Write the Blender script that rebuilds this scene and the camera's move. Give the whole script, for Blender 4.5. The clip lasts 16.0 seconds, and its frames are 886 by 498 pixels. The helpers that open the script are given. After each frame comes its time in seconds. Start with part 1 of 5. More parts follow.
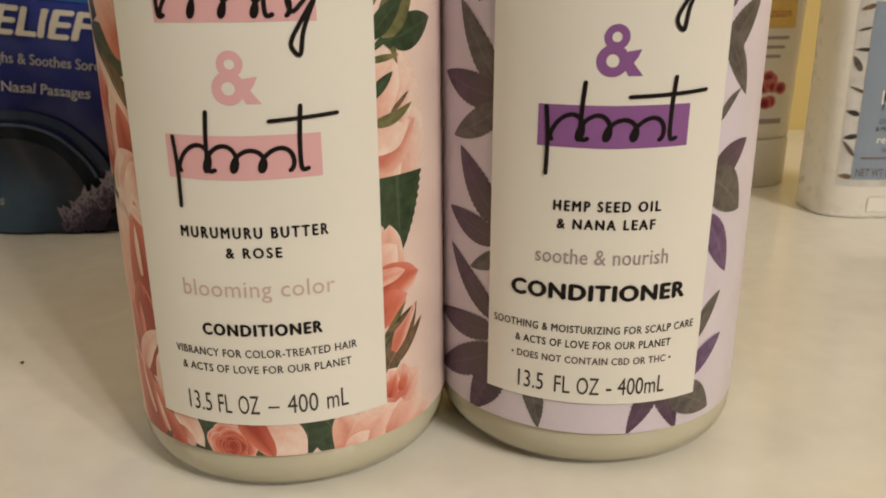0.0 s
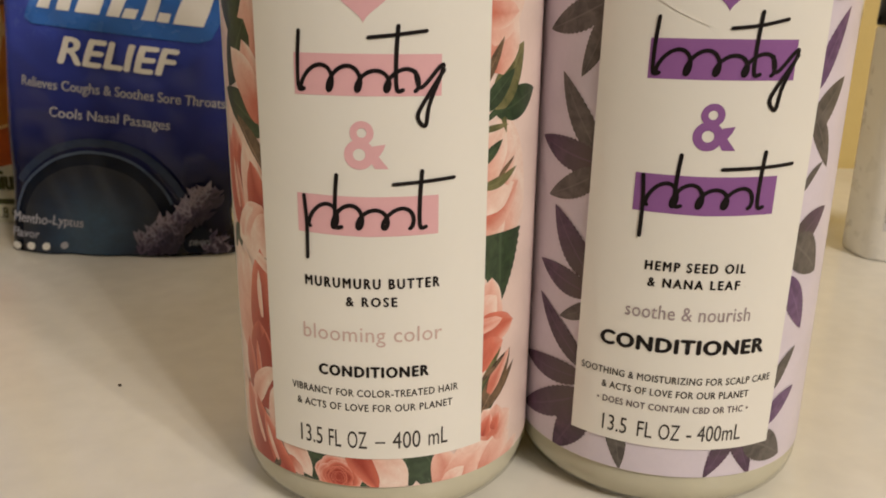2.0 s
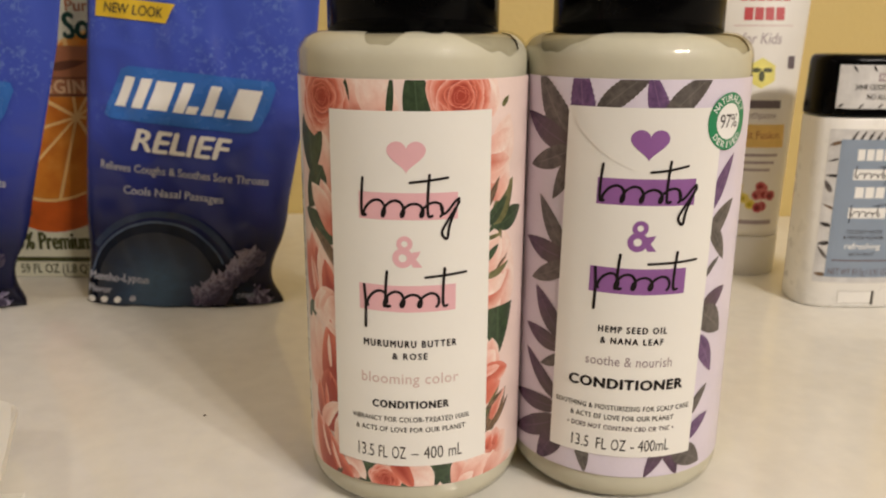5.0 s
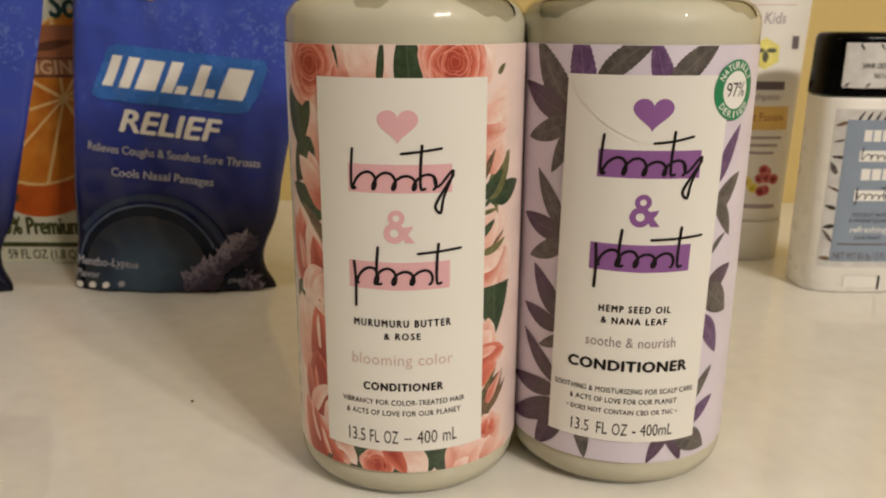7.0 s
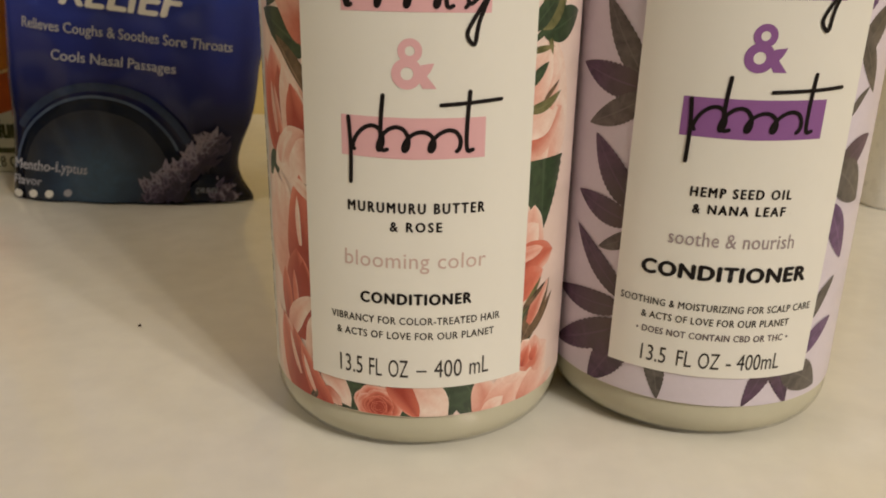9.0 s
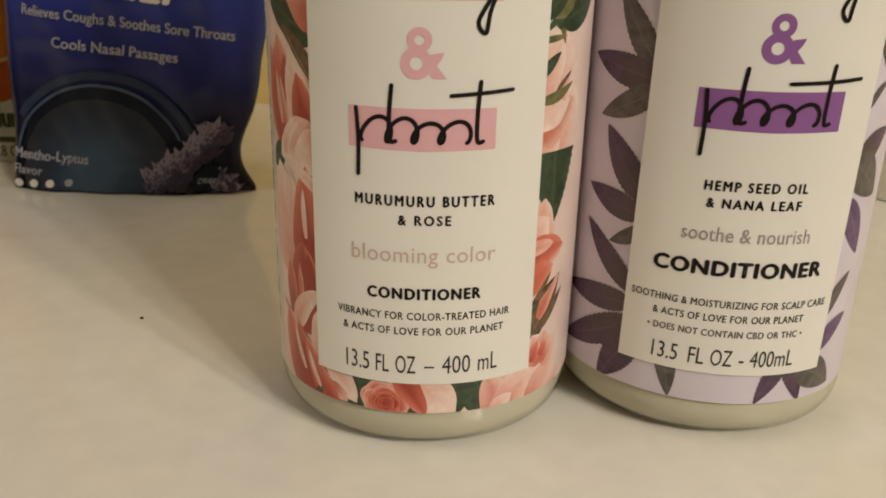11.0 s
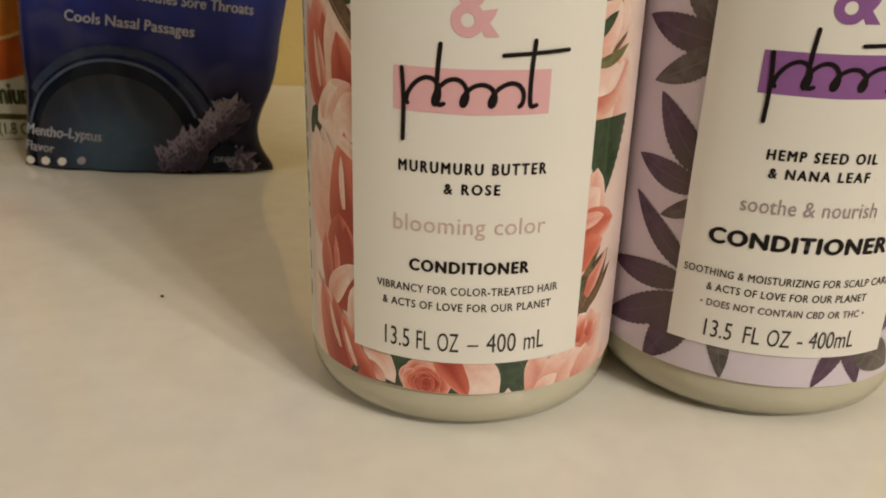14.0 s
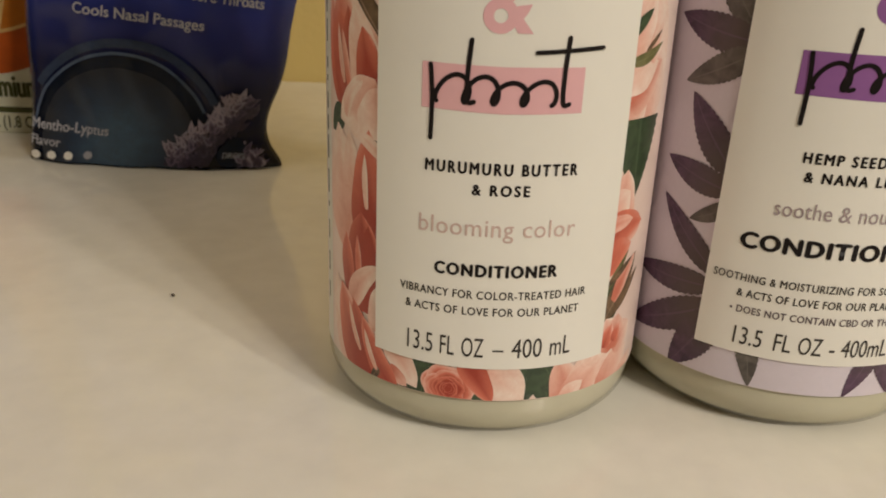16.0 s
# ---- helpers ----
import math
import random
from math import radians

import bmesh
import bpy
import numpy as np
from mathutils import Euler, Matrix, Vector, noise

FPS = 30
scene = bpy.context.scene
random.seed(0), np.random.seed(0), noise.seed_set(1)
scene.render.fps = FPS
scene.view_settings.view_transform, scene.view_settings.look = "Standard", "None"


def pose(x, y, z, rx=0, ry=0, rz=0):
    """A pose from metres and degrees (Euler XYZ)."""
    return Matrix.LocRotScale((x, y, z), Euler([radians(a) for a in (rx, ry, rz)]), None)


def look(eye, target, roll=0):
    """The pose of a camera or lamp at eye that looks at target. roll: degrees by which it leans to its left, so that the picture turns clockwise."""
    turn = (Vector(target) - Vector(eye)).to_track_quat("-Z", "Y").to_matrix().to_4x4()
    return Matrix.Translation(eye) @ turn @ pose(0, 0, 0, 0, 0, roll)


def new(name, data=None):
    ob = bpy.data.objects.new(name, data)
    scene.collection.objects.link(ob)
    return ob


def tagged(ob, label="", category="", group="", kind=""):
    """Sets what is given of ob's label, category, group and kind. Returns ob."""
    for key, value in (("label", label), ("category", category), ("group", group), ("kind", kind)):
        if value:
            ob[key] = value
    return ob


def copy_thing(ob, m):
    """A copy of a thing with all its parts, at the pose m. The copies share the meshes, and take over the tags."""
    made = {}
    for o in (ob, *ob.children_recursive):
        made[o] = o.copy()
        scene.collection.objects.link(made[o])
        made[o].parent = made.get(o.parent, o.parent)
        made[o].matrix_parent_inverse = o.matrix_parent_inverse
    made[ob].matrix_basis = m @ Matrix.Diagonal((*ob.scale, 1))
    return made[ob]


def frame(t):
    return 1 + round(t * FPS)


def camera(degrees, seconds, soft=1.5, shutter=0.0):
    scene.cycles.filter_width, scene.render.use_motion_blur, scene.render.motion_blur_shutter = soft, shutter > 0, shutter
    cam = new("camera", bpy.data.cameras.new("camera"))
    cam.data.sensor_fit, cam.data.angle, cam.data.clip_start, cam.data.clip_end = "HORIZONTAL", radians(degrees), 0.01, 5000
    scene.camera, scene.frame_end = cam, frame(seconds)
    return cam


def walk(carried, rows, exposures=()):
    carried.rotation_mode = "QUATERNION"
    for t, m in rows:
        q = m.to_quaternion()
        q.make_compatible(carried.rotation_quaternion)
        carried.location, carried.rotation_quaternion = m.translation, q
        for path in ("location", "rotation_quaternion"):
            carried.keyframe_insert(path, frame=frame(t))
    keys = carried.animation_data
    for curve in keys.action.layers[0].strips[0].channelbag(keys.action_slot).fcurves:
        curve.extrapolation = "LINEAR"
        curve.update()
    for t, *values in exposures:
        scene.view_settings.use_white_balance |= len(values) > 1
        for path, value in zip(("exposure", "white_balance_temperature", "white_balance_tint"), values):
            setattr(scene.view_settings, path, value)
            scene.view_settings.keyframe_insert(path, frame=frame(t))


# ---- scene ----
cam = camera(57.24, 16.0, soft=1.85)
# a small aperture, focused a hand away: what stands behind is a little soft
cam.data.dof.use_dof, cam.data.dof.focus_distance, cam.data.dof.aperture_fstop = True, 0.165, 41.0
PATH = [
    (0, (0.00313, 0.00154, 0.09550), (0.0294, 1.9038, -0.5215), -0.62),
    (0.5, (0.00068, 0.00050, 0.09693), (-0.0099, 1.9063, -0.5097), -0.35),
    (1, (-0.00406, -0.00038, 0.09763), (-0.0193, 1.9061, -0.5067), 0.03),
    (1.5, (-0.00928, -0.00248, 0.09900), (-0.0324, 1.9041, -0.5048), 0.34),
    (2, (-0.01295, -0.00850, 0.10639), (-0.0343, 1.9050, -0.4752), 0.65),
    (2.5, (-0.01586, -0.01988, 0.12256), (-0.0265, 1.9071, -0.4127), 0.82),
    (3, (-0.01549, -0.02911, 0.14085), (-0.0133, 1.9098, -0.3498), 0.94),
    (3.5, (-0.01564, -0.04244, 0.15103), (-0.0139, 1.9040, -0.3087), 0.76),
    (4, (-0.01477, -0.05287, 0.14649), (-0.0043, 1.8864, -0.3427), 0.69),
    (4.5, (-0.01449, -0.06576, 0.14253), (-0.0115, 1.8656, -0.3770), -0.21),
    (5, (-0.01869, -0.07350, 0.13921), (-0.0224, 1.8575, -0.3817), 0.31),
    (7.5, (-0.01708, -0.05751, 0.12613), (-0.0165, 1.8649, -0.4257), 0.25),
    (8, (-0.02141, -0.02567, 0.10784), (-0.0048, 1.8770, -0.5083), 0.52),
    (8.5, (-0.02293, -0.01099, 0.09945), (0.0031, 1.8810, -0.5483), 0.95),
    (9, (-0.02482, -0.00868, 0.09790), (-0.0010, 1.8797, -0.5605), 1.09),
    (11.5, (-0.02639, -0.00519, 0.09745), (-0.0048, 1.8738, -0.5875), 1.36),
    (12, (-0.02672, -0.00497, 0.09773), (-0.0068, 1.8719, -0.5930), 1.40),
    (12.5, (-0.02860, -0.00276, 0.09402), (-0.0080, 1.8702, -0.6071), 1.31),
    (13, (-0.03215, 0.00080, 0.09138), (-0.0168, 1.8719, -0.6149), 1.38),
    (13.5, (-0.03356, 0.00145, 0.09155), (-0.0148, 1.8731, -0.6131), 1.56),
    (14, (-0.03426, 0.00134, 0.09118), (-0.0158, 1.8735, -0.6122), 1.66),
    (14.5, (-0.03528, 0.00288, 0.09074), (-0.0120, 1.8725, -0.6191), 1.66),
    (15, (-0.03608, 0.00315, 0.09074), (-0.0134, 1.8738, -0.6165), 1.97),
    (15.5, (-0.03746, 0.00362, 0.09101), (-0.0182, 1.8740, -0.6171), 2.16),
    (16, (-0.03921, 0.00549, 0.09029), (-0.0156, 1.8758, -0.6178), 2.34),
]
EXPOSURES = [(0.0, 0.04, 6500, 10), (1.0, 0.08, 6490, 10), (1.5, 0.09, 6470, 11), (3.0, 0.24, 6240, 14), (3.8, 0.37, 6240, 14), (4.6, 0.31, 6240, 14), (5.5, 0.27, 6240, 14), (7.5, 0.06, 6430, 11), (8.5, 0.02, 6500, 10), (16.0, 0.04, 6500, 10)]
RIGHT_W, LEFT_W = 10.6, 2.0
walk(cam, [(t, look(eye, target, roll)) for t, eye, target, roll in PATH], EXPOSURES)

# ---- world, lamps ----
world = bpy.data.worlds.new("room_air")
scene.world = world
world.use_nodes = True
world.node_tree.nodes["Background"].inputs[0].default_value = (1.0, 0.86, 0.62, 1)
world.node_tree.nodes["Background"].inputs[1].default_value = 0.02


def bulb(x, y, z, watts, size=0.03):
    data = bpy.data.lights.new("vanity_bulb", "POINT")
    data.energy, data.shadow_soft_size, data.color = watts, size, LAMP
    ob = new("vanity_bulb", data)
    ob.location = (x, y, z)
    return tagged(ob, "warm glowing globe bulb of a vanity light", "lamp", "vanity bulbs", "structure")


LAMP = (1.0, 0.91, 0.785)
for away in (33.5, 38.5, 45.5):
    bulb(-0.03 + 1.0 * math.sin(radians(away)), 0.17 - 1.0 * math.cos(radians(away)), 0.72, RIGHT_W, 0.032)
for away in (-70.0, -80.0):
    bulb(-0.03 + 0.85 * math.sin(radians(away)), 0.17 - 0.85 * math.cos(radians(away)), 0.62, LEFT_W, 0.032)


# ---- materials ----
def nodes_of(name):
    m = bpy.data.materials.new(name)
    m.use_nodes = True
    return m, m.node_tree.nodes, m.node_tree.links, m.node_tree.nodes["Principled BSDF"]


def mixed(nt, links, a, b, fac, blend="MIX"):
    n = nt.new("ShaderNodeMix")
    n.data_type, n.blend_type = "RGBA", blend
    for slot, v in ((0, fac), (6, a), (7, b)):
        if hasattr(v, "links"):
            links.new(v, n.inputs[slot])
        else:
            n.inputs[slot].default_value = v
    return n.outputs[2]


def noise_of(nt, links, scale, detail=4.0, coords="Object", distort=0.0):
    co = nt.new("ShaderNodeTexCoord")
    n = nt.new("ShaderNodeTexNoise")
    n.inputs["Scale"].default_value, n.inputs["Detail"].default_value = scale, detail
    n.inputs["Distortion"].default_value = distort
    links.new(co.outputs[coords], n.inputs["Vector"])
    return n.outputs["Fac"]


def ramp_of(nt, links, source, stops):
    r = nt.new("ShaderNodeValToRGB")
    el = r.color_ramp.elements
    while len(el) < len(stops):
        el.new(0.5)
    for e, (p, c) in zip(el, stops):
        e.position, e.color = p, (*c, 1)
    links.new(source, r.inputs[0])
    return r.outputs[0]


def finish_of(nt, links, bsdf, rough, bump, bscale, coat=0.0, metal=0.0):
    bsdf.inputs["Roughness"].default_value = rough
    bsdf.inputs["Metallic"].default_value = metal
    bsdf.inputs["Coat Weight"].default_value = coat
    bsdf.inputs["Coat Roughness"].default_value = 0.06
    smear = noise_of(nt, links, bscale * 0.15, 3)
    r = nt.new("ShaderNodeMapRange")
    r.inputs[3].default_value, r.inputs[4].default_value = rough * 0.8, min(1.0, rough * 1.25)
    links.new(smear, r.inputs[0])
    links.new(r.outputs[0], bsdf.inputs["Roughness"])
    if bump:
        b = nt.new("ShaderNodeBump")
        b.inputs["Strength"].default_value, b.inputs["Distance"].default_value = 0.3, bump
        links.new(noise_of(nt, links, bscale, 5), b.inputs["Height"])
        links.new(b.outputs[0], bsdf.inputs["Normal"])


def plain(name, base, rough=0.5, var=0.08, scale=60, bump=0.0, bscale=900, coat=0.0, metal=0.0, gloss=None):
    """A surface with its colour varied at two scales."""
    m, nt, links, bsdf = nodes_of(name)
    dark = tuple(c * (1 - var) for c in base)
    light = tuple(min(1, c * (1 + var)) for c in base)
    big = ramp_of(nt, links, noise_of(nt, links, scale, 3), [(0.3, dark), (0.7, light)])
    fine = ramp_of(nt, links, noise_of(nt, links, scale * 14, 2), [(0.3, tuple(1 - var * 0.5 for _ in base)), (0.7, (1, 1, 1))])
    links.new(mixed(nt, links, big, fine, 1.0, "MULTIPLY"), bsdf.inputs["Base Color"])
    finish_of(nt, links, bsdf, rough, bump, bscale, coat, metal)
    if gloss is not None:
        bsdf.inputs["Specular IOR Level"].default_value = gloss
    return m


def petal_paint(name, deep, mid, pale, streak=0.26):
    """Printed petals: deep at the foot, pale at the rim, with veins and a tone of its own for each petal."""
    m, nt, links, bsdf = nodes_of(name)
    uv = nt.new("ShaderNodeUVMap")
    uv.uv_map = "print"
    sep = nt.new("ShaderNodeSeparateXYZ")
    links.new(uv.outputs[0], sep.inputs[0])
    vein = nt.new("ShaderNodeTexNoise")
    stretch = nt.new("ShaderNodeMapping")
    stretch.inputs["Scale"].default_value = (1.2, 9.0, 1.0)
    links.new(uv.outputs[0], stretch.inputs[0])
    links.new(stretch.outputs[0], vein.inputs["Vector"])
    vein.inputs["Scale"].default_value = 1.6
    geo = nt.new("ShaderNodeNewGeometry")
    add = nt.new("ShaderNodeMath")
    add.operation = "MULTIPLY_ADD"
    links.new(vein.outputs["Fac"], add.inputs[0])
    add.inputs[1].default_value = streak
    links.new(sep.outputs[0], add.inputs[2])
    more = nt.new("ShaderNodeMath")
    more.operation = "MULTIPLY_ADD"
    links.new(geo.outputs["Random Per Island"], more.inputs[0])
    more.inputs[1].default_value = 0.18
    links.new(add.outputs[0], more.inputs[2])
    low = nt.new("ShaderNodeMath")
    low.operation = "SUBTRACT"
    links.new(more.outputs[0], low.inputs[0])
    low.inputs[1].default_value = 0.27
    col = ramp_of(nt, links, low.outputs[0], [(0.10, deep), (0.50, mid), (0.86, pale), (1.0, tuple(0.85 * p + 0.15 * q for p, q in zip(pale, mid)))])
    soft = ramp_of(nt, links, noise_of(nt, links, 190, 5, distort=1.8), [(0.28, (0.93, 0.84, 0.81)), (0.62, (1.0, 1.0, 1.0))])
    fold = ramp_of(nt, links, noise_of(nt, links, 520, 3, distort=2.5), [(0.3, (0.95, 0.91, 0.89)), (0.7, (1.0, 1.0, 1.0))])
    col = mixed(nt, links, mixed(nt, links, col, soft, 1.0, "MULTIPLY"), fold, 1.0, "MULTIPLY")
    links.new(col, bsdf.inputs["Base Color"])
    finish_of(nt, links, bsdf, 0.36, 0, 900)
    return m


def leaf_paint(name, dark, light, rib, foot=None):
    m, nt, links, bsdf = nodes_of(name)
    uv = nt.new("ShaderNodeUVMap")
    uv.uv_map = "print"
    sep = nt.new("ShaderNodeSeparateXYZ")
    links.new(uv.outputs[0], sep.inputs[0])
    cloud = ramp_of(nt, links, noise_of(nt, links, 420, 5, distort=0.6), [(0.3, dark), (0.7, light)])
    if foot:
        towards = ramp_of(nt, links, sep.outputs[0], [(0.25, (1.0,) * 3), (0.75, (0.0,) * 3)])
        cloud = mixed(nt, links, cloud, (*foot, 1), towards)
    across = nt.new("ShaderNodeMath")
    across.operation = "ABSOLUTE"
    links.new(sep.outputs[1], across.inputs[0])
    ribs = ramp_of(nt, links, across.outputs[0], [(0.0, (0.55,) * 3), (0.10, (0.0,) * 3)])
    links.new(mixed(nt, links, cloud, (*rib, 1), ribs), bsdf.inputs["Base Color"])
    finish_of(nt, links, bsdf, 0.36, 0, 900)
    return m


def shell_mat():
    """Clear bottle plastic: see-through, with gloss by the angle."""
    m, nt, links, bsdf = nodes_of("clear_plastic")
    out = nt["Material Output"]
    see, gloss, mix, fres = (nt.new("ShaderNode" + k) for k in ("BsdfTransparent", "BsdfGlossy", "MixShader", "Fresnel"))
    see.inputs[0].default_value = (0.95, 0.945, 0.91, 1)
    gloss.inputs["Roughness"].default_value = 0.012
    fres.inputs[0].default_value = 1.5
    least = nt.new("ShaderNodeMath")
    least.operation = "MINIMUM"
    links.new(fres.outputs[0], least.inputs[0])
    least.inputs[1].default_value = 0.28
    links.new(least.outputs[0], mix.inputs[0])
    links.new(see.outputs[0], mix.inputs[1])
    links.new(gloss.outputs[0], mix.inputs[2])
    links.new(mix.outputs[0], out.inputs[0])
    return m


def counter_mat():
    m, nt, links, bsdf = nodes_of("cast_marble")
    cloud = ramp_of(nt, links, noise_of(nt, links, 7, 5, distort=1.5), [(0.3, (0.78, 0.75, 0.68)), (0.7, (0.85, 0.83, 0.77))])
    fine = ramp_of(nt, links, noise_of(nt, links, 120, 3), [(0.3, (0.94,) * 3), (0.7, (1, 1, 1))])
    links.new(mixed(nt, links, cloud, fine, 1.0, "MULTIPLY"), bsdf.inputs["Base Color"])
    finish_of(nt, links, bsdf, 0.10, 0.0004, 30)
    return m


def wall_mat(name, base):
    m, nt, links, bsdf = nodes_of(name)
    cloud = ramp_of(nt, links, noise_of(nt, links, 3, 4), [(0.3, tuple(c * 0.94 for c in base)), (0.7, base)])
    links.new(cloud, bsdf.inputs["Base Color"])
    finish_of(nt, links, bsdf, 0.6, 0.0012, 220)
    return m


def bag_mat():
    """Printed blue film: bright blue above, near black navy below, frost flecks near the top. Middle and upper tones
    and the frost are lifted to hold the film's sheen.
    """
    m, nt, links, bsdf = nodes_of("blue_film")
    uv = nt.new("ShaderNodeUVMap")
    uv.uv_map = "print"
    sep = nt.new("ShaderNodeSeparateXYZ")
    links.new(uv.outputs[0], sep.inputs[0])
    # print gradient, with reflected haze of the film painted into the paler stops
    tone = ramp_of(nt, links, sep.outputs[1], [(0.0, (0.002, 0.0025, 0.009)), (0.20, (0.006, 0.009, 0.048)), (0.33, (0.021, 0.031, 0.18)), (0.5, (0.042, 0.068, 0.38)), (1.0, (0.062, 0.104, 0.48))])
    frost = ramp_of(nt, links, noise_of(nt, links, 260, 8, distort=1.2), [(0.52, (0, 0, 0)), (0.66, (0.6, 0.6, 0.6))])
    where = ramp_of(nt, links, noise_of(nt, links, 22, 2), [(0.46, (0, 0, 0)), (0.60, (1, 1, 1))])
    high = ramp_of(nt, links, sep.outputs[1], [(0.45, (0, 0, 0)), (0.65, (1, 1, 1))])
    mask = mixed(nt, links, mixed(nt, links, frost, where, 1.0, "MULTIPLY"), high, 1.0, "MULTIPLY")
    links.new(mixed(nt, links, tone, (0.16, 0.24, 0.55, 1), mask), bsdf.inputs["Base Color"])
    finish_of(nt, links, bsdf, 0.22, 0.0008, 110)
    bsdf.inputs["Specular IOR Level"].default_value = 0.36
    return m


def slice_mat():
    """Printed cut orange: pale rind, glowing pulp with streaks."""
    m, nt, links, bsdf = nodes_of("orange_print")
    uv = nt.new("ShaderNodeUVMap")
    uv.uv_map = "print"
    n = nt.new("ShaderNodeTexNoise")
    n.inputs["Scale"].default_value, n.inputs["Detail"].default_value = 3.0, 6
    links.new(uv.outputs[0], n.inputs["Vector"])
    col = ramp_of(nt, links, n.outputs["Fac"], [(0.3, (0.55, 0.14, 0.012)), (0.55, (0.68, 0.23, 0.025)), (0.75, (0.76, 0.35, 0.07))])
    links.new(col, bsdf.inputs["Base Color"])
    finish_of(nt, links, bsdf, 0.4, 0, 400)
    return m


M_COUNTER = counter_mat()
M_WALL = wall_mat("yellow_wall_paint", (0.63, 0.48, 0.18))
M_CEIL = wall_mat("white_ceiling_paint", (0.8, 0.78, 0.72))
M_CABINET = plain("cabinet_paint", (0.6, 0.56, 0.48), 0.45)
M_FLOOR = plain("floor_vinyl", (0.16, 0.13, 0.10), 0.4)
M_SHELL = shell_mat()
M_CREAM = plain("pearly_cream", (0.62, 0.595, 0.48), 0.5, 0.05, 40)
M_DIM_INSIDE = plain("dim_inside_olive", (0.40, 0.37, 0.265), 0.4, 0.14, 90)
M_CAP = plain("black_cap_plastic", (0.0018, 0.0018, 0.0022), 0.16, 0.2, 60, 0.00004, 700, gloss=0.07)
M_PAPER = plain("white_label_film", (0.80, 0.785, 0.74), 0.30, 0.015, 40)
M_BLUSH = plain("blush_label_film", (0.82, 0.65, 0.60), 0.32, 0.05, 70)
M_LILAC = plain("lilac_label_film", (0.68, 0.62, 0.72), 0.32, 0.05, 70)
M_INK = plain("black_ink", (0.012, 0.009, 0.010), 0.4, 0.1, gloss=0.2)
M_SOFT_INK = plain("soft_black_ink", (0.05, 0.045, 0.042), 0.4, 0.1, gloss=0.2)
M_PINK = plain("pink_ink", (0.76, 0.44, 0.48), 0.4, 0.03)
M_ROSE_INK = plain("pale_rose_ink", (0.62, 0.46, 0.43), 0.4, 0.03)
M_VIOLET = plain("violet_ink", (0.27, 0.115, 0.33), 0.4, 0.05, gloss=0.2)
M_MAUVE = plain("mauve_ink", (0.36, 0.29, 0.31), 0.4, 0.04)
M_GREY_INK = plain("grey_ink", (0.16, 0.13, 0.14), 0.4, 0.05, gloss=0.2)
M_GREEN = plain("green_seal_ink", (0.015, 0.22, 0.09), 0.4, 0.06)
M_WHITE = plain("white_ink", (0.82, 0.81, 0.78), 0.35, 0.02)
M_CREASE = plain("creased_film", (0.84, 0.82, 0.77), 0.22, 0.02)
M_ROSE = petal_paint("rose_print", (0.38, 0.050, 0.030), (0.68, 0.19, 0.125), (0.88, 0.56, 0.48))
M_ROSE_PALE = petal_paint("pale_rose_print", (0.62, 0.20, 0.14), (0.82, 0.50, 0.42), (0.90, 0.75, 0.68))
M_LEAF_GREEN = leaf_paint("green_leaf_print", (0.018, 0.035, 0.018), (0.05, 0.085, 0.04), (0.10, 0.15, 0.08))
M_LEAF_BUD = leaf_paint("bud_leaf_print", (0.08, 0.09, 0.03), (0.22, 0.20, 0.09), (0.3, 0.28, 0.15))
M_TWIG = leaf_paint("brown_bud_print", (0.05, 0.03, 0.018), (0.22, 0.14, 0.08), (0.5, 0.33, 0.22))
M_LEAF_PURPLE = leaf_paint("purple_leaf_print", (0.050, 0.024, 0.054), (0.125, 0.062, 0.125), (0.16, 0.095, 0.16), (0.085, 0.062, 0.064))
M_LEAF_GREY = leaf_paint("grey_leaf_print", (0.060, 0.052, 0.048), (0.145, 0.125, 0.115), (0.20, 0.18, 0.165))
M_LEAF_VIOLET = leaf_paint("violet_leaf_print", (0.08, 0.038, 0.11), (0.18, 0.095, 0.22), (0.25, 0.15, 0.29))
M_BAG = bag_mat()
M_BRIGHT_BLUE = plain("bright_blue_ink", (0.035, 0.14, 0.47), 0.26, 0.06, coat=0.2)
M_YELLOW = plain("yellow_ink", (0.66, 0.45, 0.03), 0.3, 0.05)
M_BAG_WHITE = plain("bag_white_ink", (0.80, 0.78, 0.74), 0.3, 0.03)
M_BAG_GREY = plain("bag_pale_ink", (0.40, 0.40, 0.46), 0.3, 0.04)
M_DROP = plain("dark_drop_print", (0.0045, 0.0085, 0.021), 0.22, 0.12, 25, gloss=0.2)
M_GLOW = petal_paint("drop_glow_print", (0.052, 0.108, 0.190), (0.015, 0.032, 0.068), (0.0045, 0.0085, 0.021), 0.2)
M_RING = plain("ring_print", (0.075, 0.105, 0.17), 0.24, 0.25, 80, gloss=0.2)
M_PALE_BLUE = plain("dim_pale_ink", (0.22, 0.24, 0.30), 0.3, 0.05)
M_RING_DIM = plain("dim_ring_print", (0.03, 0.045, 0.09), 0.24, 0.25, 80, gloss=0.2)
M_LAVENDER = petal_paint("lavender_print", (0.025, 0.018, 0.05), (0.10, 0.085, 0.16), (0.30, 0.28, 0.37))
M_CARTON = plain("carton_board", (0.74, 0.72, 0.56), 0.35, 0.03)
M_ORANGE = slice_mat()
M_RIND = plain("rind_print", (0.60, 0.115, 0.015), 0.4, 0.15, 90)
M_PITH = plain("pith_print", (0.90, 0.58, 0.22), 0.4, 0.06)
M_BAND = plain("brown_band_print", (0.42, 0.16, 0.07), 0.4, 0.12, 60)
M_TAN = plain("tan_ink", (0.74, 0.48, 0.27), 0.4, 0.1)
